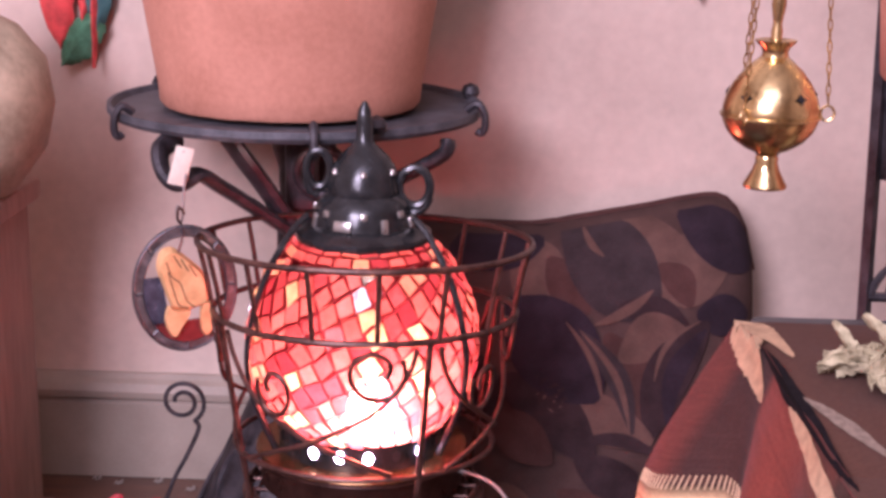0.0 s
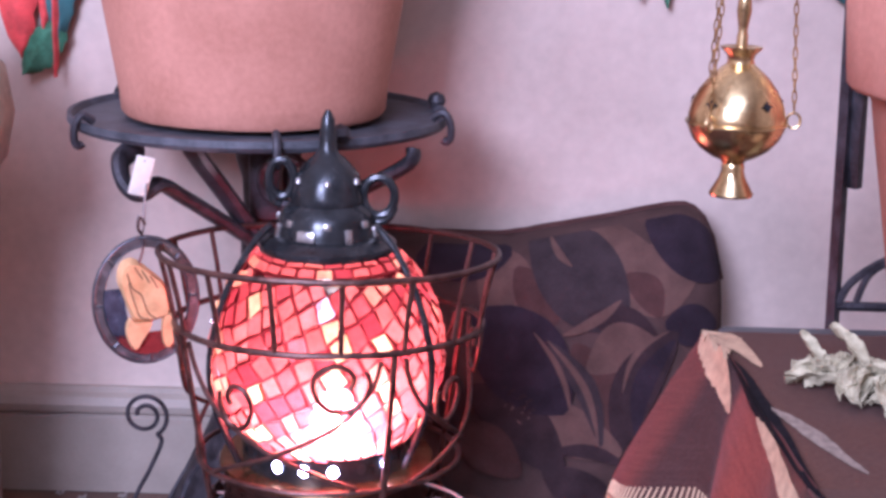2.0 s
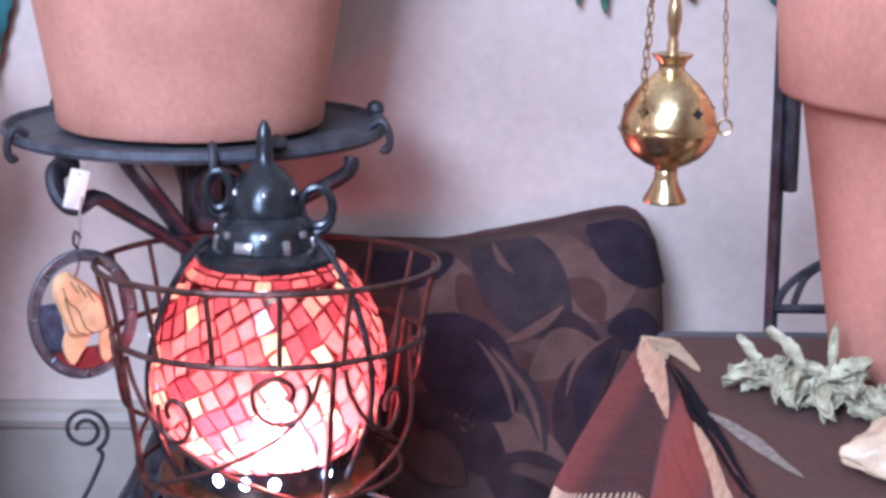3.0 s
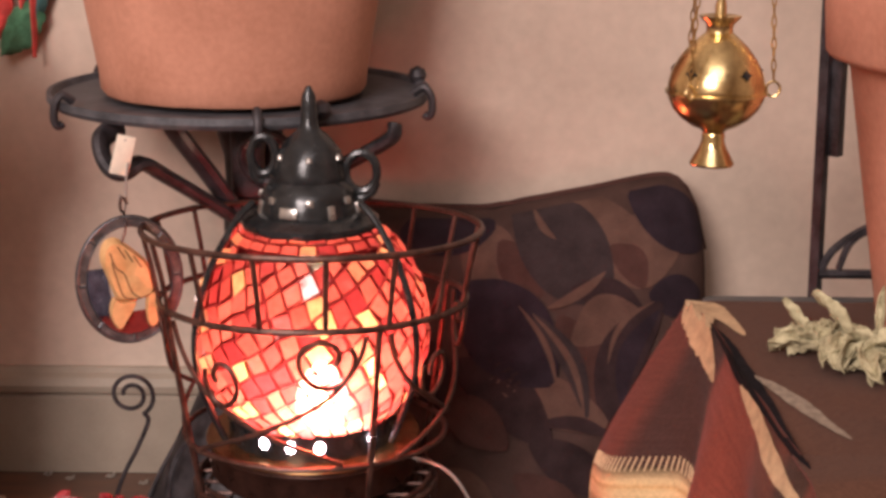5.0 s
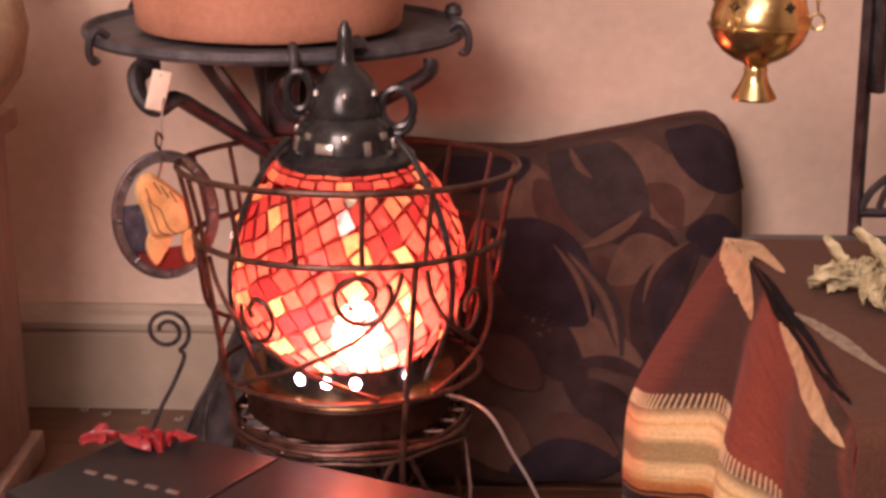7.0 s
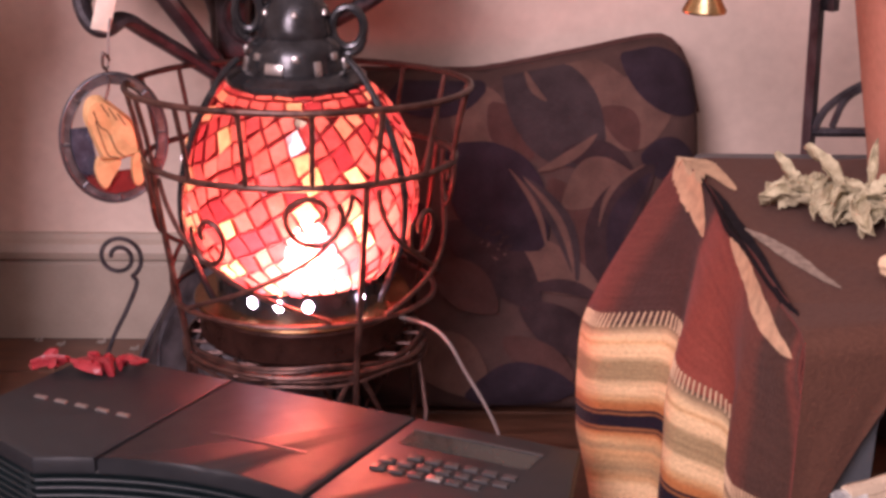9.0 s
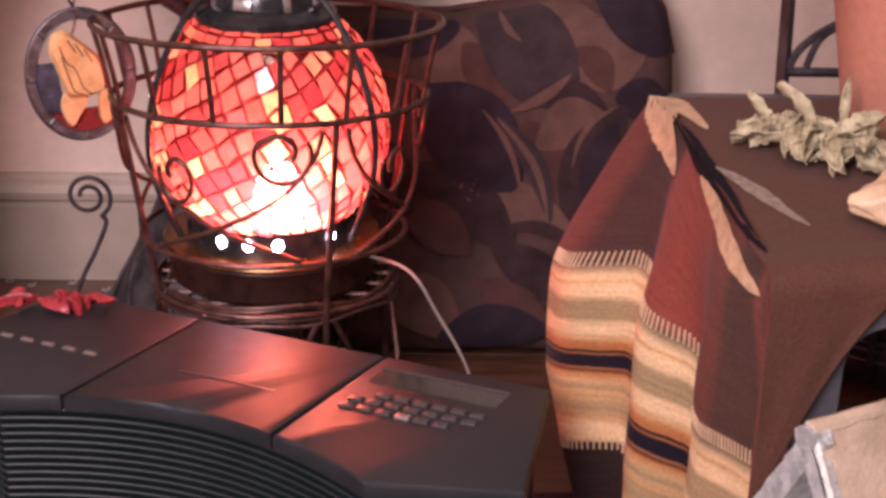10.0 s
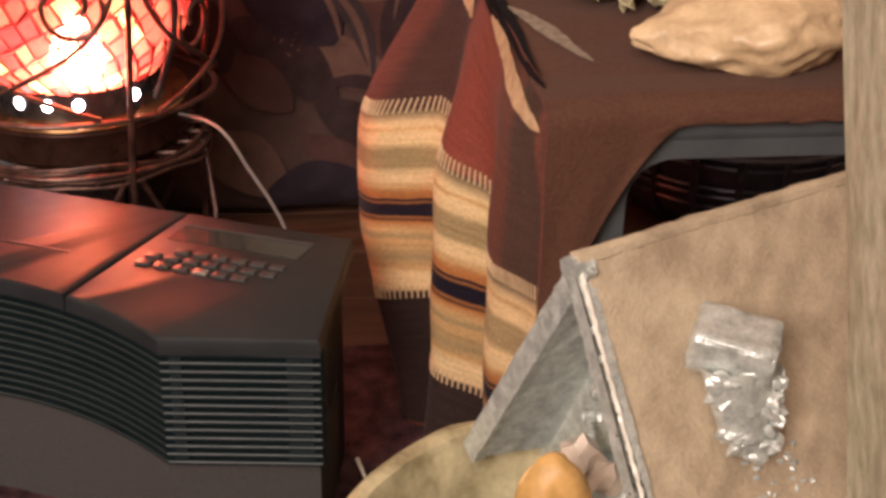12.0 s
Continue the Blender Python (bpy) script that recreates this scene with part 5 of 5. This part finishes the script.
for k, a0 in enumerate((-8, 112, 232)):
    a = radians(a0)
    d = Vector((math.cos(a), math.sin(a), 0))
    c = Vector((EX, EY, 0.5255)) + d * 0.0350
    eye_ring = [c + d * 0.0042 * math.cos(t) + Vector((0, 0, 0.0048 * math.sin(t))) for t in np.linspace(0, 2 * math.pi, 17)[:-1]]
    part("lug", tube(eye_ring, 0.0009, 6, closed=True), "brass", censer)
    p0 = c + Vector((0, 0, 0.004))
    chain = bmesh.new()
    n_links = 62
    for i in range(n_links):
        q0, q1 = p0.lerp(TOPC, i / n_links * 0.8), p0.lerp(TOPC, (i + 1.25) / n_links * 0.8)
        along_v = (q1 - q0)
        sv = Vector((1, 0, 0)) if i % 2 else Vector((0, 1, 0))
        tube([q0.lerp(q1, 0.5 + 0.5 * math.sin(t)) + sv * 0.0013 * math.cos(t) for t in np.linspace(0, 2 * math.pi, 11)[:-1]], 0.0005, 4, closed=True, bm=chain)
    part("chain", chain, "chain", censer)
part("top_ring", lathe([(0.012, -0.002), (0.014, 0.0), (0.012, 0.002)], EX + 0.003, EY, 0.945, 24), "brass", censer)
part("hanging_wire", tube([(EX + 0.003, EY, 0.945), (EX + 0.003, EY, 2.40)], 0.0012, 6), "chain", censer)

# ---- planter with a small house ----
D1, D2 = Vector((0.89, 0.456, 0)), Vector((0.456, -0.89, 0))
PX, PY = 0.295, 0.485
planter = thing("planter_bowl", PX, PY, 0, "olive glazed oval planter bowl with thick rim", "planter")
part("bowl", rough_up(lathe([(0.55, 0.0), (0.64, 0.008), (0.82, 0.06), (0.93, 0.115), (0.965, 0.134), (0.985, 0.139), (0.99, 0.145), (0.975, 0.149), (0.95, 0.150), (0.925, 0.148), (0.91, 0.138), (0.88, 0.115), (0.84, 0.085)], PX, PY, 0, 96, caps=False, sx=0.161, sy=0.181, rz=math.atan2(0.456, 0.89)), 0.0016, 45), "olive_ceramic", planter)
part("soil", rough_up(lathe([(0.50, 0.090), (0.85, 0.092)], PX, PY, 0, 64, sx=0.161, sy=0.181, rz=math.atan2(0.456, 0.89)), 0.003, 70), "soil", planter)

APEX = Vector((0.263, 0.550, 0.3045))
house = thing("model_house", 0.30, 0.55, 0.09, "small grey cast model house with steep sandy roof in the planter", "model house")


def hp(along_, across, z):
    return APEX + D1 * along_ + D2 * across + Vector((0, 0, z))


GABLE = {1: D2 * 0.089 + Vector((0, 0, -0.150)), -1: D2 * -0.086 + Vector((0, 0, -0.157))}
for s in (1, -1):
    fall = GABLE[s]
    level = Vector((fall.x, fall.y, 0))
    out = (level.normalized() * -fall.z + Vector((0, 0, level.length))).normalized()
    wide, deep = (0.0070, 0.0065) if s > 0 else (0.0105, 0.0035)

    def roof(u, v, s=s, fall=fall):
        bend = fall if s > 0 else Vector((fall.x * (1 - 0.7 * u), fall.y * (1 - 0.7 * u), fall.z))
        p = hp(0.205 * u, 0, 0) + bend * v + Vector((0, 0, -0.005 * math.sin(math.pi * v) + 0.003 * (1 - v) ** 6))
        return p + Vector((0, 0, 0.0016 * noise.noise((u * 14, v * 12, 3 * s)) + 0.0005 * noise.noise((u * 70, v * 55, s))))
    part("roof_slope", sheet(roof, 90, 70, 0.002), "stone_roof", house, "sandy weathered roof slope")

    def board(u, v, fall=fall, out=out, wide=wide, deep=deep):
        """A flat board along the gable's edge; v goes round its section."""
        ring = ((-deep, 0.002), (-deep, -wide), (0.003, -wide), (0.003, 0.002))
        k = v * 4
        i = min(int(k), 3)
        a, b = ring[i], ring[(i + 1) % 4]
        dx, dn = a[0] + (b[0] - a[0]) * (k - i), a[1] + (b[1] - a[1]) * (k - i)
        q = hp(dx, 0, 0) + fall * (u * 1.02 - 0.01) + out * dn
        return q + 0.0006 * noise.noise_vector(q * 150) + 0.0004 * noise.noise_vector(q * 420)
    bm = sheet(board, 90, 24)
    bmesh.ops.holes_fill(bm, edges=[e for e in bm.edges if e.is_boundary], sides=0)
    part("barge_board", bm, "pewter", house, "worn grey board along the gable")
    rim = [hp(-0.0035, 0, 0.0) + fall * v + out * 0.0022 + 0.0005 * noise.noise_vector(Vector((v * 60, s, 0))) for v in np.linspace(0.0, 1.0, 90)]
    if s > 0:
        part("rope_edge", rough_up(tube(rim, 0.0013, 7), 0.0008, 420), "rope_cast", house)

    def liner(u, v, fall=fall, out=out):
        k = 1 - (0.7 * (0.004 + 0.10 * u) / 0.205 if fall.y > 0 else 0.0)
        q = hp(0.002 + 0.10 * u, 0, 0) + Vector((fall.x * k, fall.y * k, fall.z)) * (0.085 + 0.905 * v) - out * 0.0095
        return q + 0.0010 * noise.noise_vector(q * 120)
    part("roof_lining", sheet(liner, 40, 30), "pewter", house)
part("ridge", rough_up(tube([hp(a, 0, 0.0) for a in np.linspace(-0.004, 0.205, 30)], 0.0046, 8), 0.001, 120), "stone_roof", house)
part("ridge_cap", tube([hp(a, 0, -0.0038) for a in np.linspace(-0.0070, 0.0050, 6)], 0.0064, 16), "pewter", house)
bm = bmesh.new()
inner = [hp(0.040, 0, -0.020), hp(0.040, 0, 0) + GABLE[1] * 0.93 - Vector((0, 0, 0.006)), hp(0.040, 0.078, -0.213), hp(0.040, -0.066, -0.213), hp(0.040, 0, 0) + GABLE[-1] * 0.86 - Vector((0, 0, 0.006))]
f = bm.faces.new([bm.verts.new(p) for p in inner])
ext = bmesh.ops.extrude_face_region(bm, geom=[f])
for g in ext["geom"]:
    if isinstance(g, bmesh.types.BMVert):
        g.co += D1 * 0.05
bmesh.ops.subdivide_edges(bm, edges=bm.edges[:], cuts=4, use_grid_fill=True)
part("wall", rough_up(bm, 0.0015, 90), "pewter", house)
rnd = random.Random(3)
chim = box(-0.0205, -0.015, -0.010, 0.0205, 0.015, 0.013, 0.003)
bmesh.ops.subdivide_edges(chim, edges=chim.edges[:], cuts=8, use_grid_fill=True)
bmesh.ops.transform(chim, matrix=Matrix.Translation(hp(0.058, 0.048, -0.042)) @ pose(0, 0, 0, 10, 8, -22), verts=chim.verts)
chimney = part("chimney", rough_up(chim, 0.0013, 120), "pewter", house, "chunky grey stone chimney")
core = bmesh.new()
rings = []
for t in np.linspace(0, 1, 9):
    c, w, d = hp(0.059 + 0.004 * t, 0.052 + 0.012 * t, -0.046 - 0.047 * t), 0.0205 * (1 - 0.5 * t * t), 0.014 * (1 - 0.4 * t)
    rings.append([core.verts.new(c + D1 * w * math.cos(a) * 1.1 + D2 * d * math.sin(a)) for a in np.linspace(0, 2 * math.pi, 25)[:-1]])
for a, b in zip(rings, rings[1:]):
    for i in range(24):
        core.faces.new((a[i], a[(i + 1) % 24], b[(i + 1) % 24], b[i]))
part("chimney_core", rough_up(core, 0.0022, 110), "pewter", chimney)
for k in range(46):
    t = (k + rnd.random()) / 46
    a = rnd.uniform(0.1, 1.3) * math.pi / 1.3
    p = hp(0.059 + 0.004 * t + 0.0195 * (1 - 0.5 * t * t) * math.cos(a), 0.052 + 0.012 * t + 0.0115 * (1 - 0.4 * t) * math.sin(a), -0.048 - 0.044 * t)
    bm = boulder(0, 0, 0, rnd.uniform(0.005, 0.009), 0.0035, rnd.uniform(0.0028, 0.0045), k * 1.3, 0.3, 2)
    bmesh.ops.transform(bm, matrix=Matrix.Translation(p) @ pose(0, 0, 0, rnd.uniform(-20, 20), rnd.uniform(-40, 40), -30 + math.degrees(math.pi / 2 - a) * -0.6), verts=bm.verts)
    part("chimney_stone", bm, "pewter", chimney)
for k in range(40):
    t = rnd.random()
    a = 0.058 + 0.045 * rnd.random()
    q = 0.058 + 0.027 * t
    p = hp(a, q, -0.150 * q / 0.089 - 0.001)
    part("roof_pebble", boulder(p.x, p.y, p.z, rnd.uniform(0.0015, 0.0035), rnd.uniform(0.0015, 0.003), rnd.uniform(0.0012, 0.0025), k * 0.9, 0.3, 1), "pewter", house)
for k in range(75):
    t = rnd.random()
    zz = -0.050 - 0.110 * t
    p = hp(0.034 - 0.014 * t * rnd.random(), rnd.uniform(-0.30, 0.34) * (-zz - 0.025), zz)
    part("wall_stone", boulder(p.x, p.y, p.z, rnd.uniform(0.002, 0.0055), rnd.uniform(0.003, 0.005), rnd.uniform(0.003, 0.007), k * 0.7, 0.35, 2), "pewter", house)
part("plinth", rough_up(boulder(0.290, 0.553, 0.126, 0.058, 0.040, 0.054, 5.0, 0.3, 5), 0.003, 60), "pewter", house, "lumpy grey base under the gable")
tagged(part("amber_stone", boulder(0.246, 0.498, 0.160, 0.024, 0.019, 0.072, 2.0, 0.04, 4), "amber"), "smooth amber stone standing in the planter", "stone")
for x, y, z, s, sd in ((0.271, 0.553, 0.186, 0.012, 1.0), (0.283, 0.546, 0.178, 0.011, 2.2), (0.262, 0.560, 0.172, 0.010, 3.1)):
    tagged(part("crystal_chip", boulder(x, y, z, s, s * 0.7, s * 1.3, sd, 0.45, 2), "chip", smooth=False), "pale crystal chip lying in the planter", "stone")

tagged(part("pale_twig", tube(smooth_line([(0.1665, 0.785, 0.027), (0.1695, 0.775, 0.024), (0.174, 0.770, 0.014), (0.1775, 0.766, 0.010)], 6), 0.0016, 6, taper=lambda t: 1.1 - 0.7 * t), "tag"), "pale dry curved twig lying on the rug by the planter", "twig")

# weathered post
def post(u, v):
    a = 2 * math.pi * u
    x, y = 0.055 * max(-0.8, min(0.8, 1.25 * math.cos(a))), 0.030 * max(-0.8, min(0.8, 1.25 * math.sin(a)))
    z = 0.088 + 0.50 * v
    k = 1 + 0.04 * noise.noise((math.cos(a) * 3, math.sin(a) * 3, z * 7))
    return Vector((0.403 - 0.165 * (z - 0.28) + x * k, 0.425 + y * k, z))


tagged(part("driftwood_post", sheet(post, 48, 60), "weathered"), "upright weathered grey wood post standing in the planter", "post")

# ---- jar on a wooden pedestal ----
pedestal = thing("wooden_pedestal", -0.465, 1.2, 0, "plain brown wooden pedestal by the wall", "pedestal")
part("column", box(-0.545, 1.12, 0.03, -0.392, 1.285, 0.350, 0.006), "old_wood", pedestal)
part("top", box(-0.555, 1.11, 0.350, -0.382, 1.295, 0.372, 0.005), "old_wood", pedestal)
part("plinth", box(-0.555, 1.11, 0.0, -0.382, 1.295, 0.03, 0.004), "old_wood", pedestal)
jar = thing("ceramic_jar", -0.436, 1.2, 0.372, "pale mottled ceramic jar on the wooden pedestal", "jar")
part("body", rough_up(lathe([(0.050, 0.0), (0.060, 0.006), (0.088, 0.045), (0.097, 0.085), (0.091, 0.125), (0.068, 0.155), (0.041, 0.169)], -0.436, 1.2, 0.372, 64), 0.0014, 60), "ceramic", jar)
part("neck", lathe([(0.041, 0.167), (0.034, 0.185), (0.040, 0.200), (0.034, 0.200), (0.030, 0.185)], -0.436, 1.2, 0.372, 48, caps=False), "ceramic", jar)

# ---- fabric leaves and petals hanging on the wall ----
garland = thing("fabric_garland", 0.0, WALL - 0.02, 0.62, "garland of red and green fabric leaves hanging along the wall", "garland")
part("cord", tube(smooth_line([(-0.60, WALL - 0.012, 0.66), (-0.3, WALL - 0.012, 0.63), (0.1, WALL - 0.012, 0.62), (0.5, WALL - 0.012, 0.63), (0.9, WALL - 0.012, 0.66)], 8), 0.003, 6), "leaf_green", garland)


def hanging_leaf(x, z_top, length, width, material, rz=0.0, yy=0.0, notch=0.0):
    def f(u, v):
        prof = math.sin(math.pi * min(1.0, 0.15 + 0.85 * u)) ** 0.6 if not notch else 1 - 0.15 * u
        w = width * prof * (v - 0.5) * (1 + 0.25 * noise.noise((u * 9, v * 3, x * 30)))
        a = radians(rz)
        px, pz = w, -length * u
        return Vector((x + px * math.cos(a) - pz * math.sin(a), WALL - 0.012 - yy - 0.010 * math.cos((v - 0.5) * 3) + 0.004 * noise.noise((u * 5, v * 4, x * 20)), z_top + px * math.sin(a) + pz * math.cos(a)))
    part("leaf", sheet(f, 14, 8, 0.0015), material, garland)


for x, zt, ln, w, mat_, rz, yy in ((-0.402, 0.635, 0.152, 0.046, "petal_red", 4, 0.002), (-0.362, 0.63, 0.125, 0.020, "petal_red", -3, 0.0), (-0.352, 0.632, 0.130, 0.042, "teal", 0, 0.004),
                                    (-0.350, 0.63, 0.165, 0.010, "petal_red", -2, 0.010), (-0.352, 0.515, 0.062, 0.036, "leaf_green", -38, 0.006), (-0.437, 0.64, 0.10, 0.040, "petal_red", 8, 0.0)):
    hanging_leaf(x, zt, ln, w, mat_, rz, yy)
for x, zt, ln, w in ((0.240, 0.62, 0.062, 0.012), (0.268, 0.62, 0.070, 0.014), (0.355, 0.62, 0.056, 0.03), (0.446, 0.62, 0.062, 0.034), (0.52, 0.62, 0.06, 0.03)):
    hanging_leaf(x, zt, ln, w, "teal" if x > 0.3 else "leaf_green", 0, 0.0)

# small shiny scraps added to make the glints on the boards by the wall
rnd = random.Random(2)
for x, y in ((-0.372, 1.405), (-0.345, 1.395), (-0.262, 1.385), (-0.302, 1.402)):
    bm = sheet(lambda u, v: (x + 0.010 * (u - 0.5), y + 0.006 * (v - 0.5), 0.002 + 0.003 * u * v + 0.001 * math.sin(u * 9)), 5, 4, 0.0004)
    tagged(part("foil_scrap", bm, "silver_btn"), "tiny shiny scrap added for a glint on the floor", "scrap", "foil scraps by the wall")

# ---- floorboards ----
k = 0
for row in range(38):
    y0 = WALL - 0.014 - 0.088 * (row + 1)
    for col in range(6):
        x0 = -2.0 + 0.9 * col - (0.45 if row % 2 else 0)
        x1 = min(2.2, x0 + 0.8985)
        x0 = max(-2.0, x0)
        if x1 - x0 < 0.05:
            continue
        part("plank", box(x0, y0, -0.004, x1, y0 + 0.0868, 0.0, 0.0005, 1), "plank", floor, smooth=False)
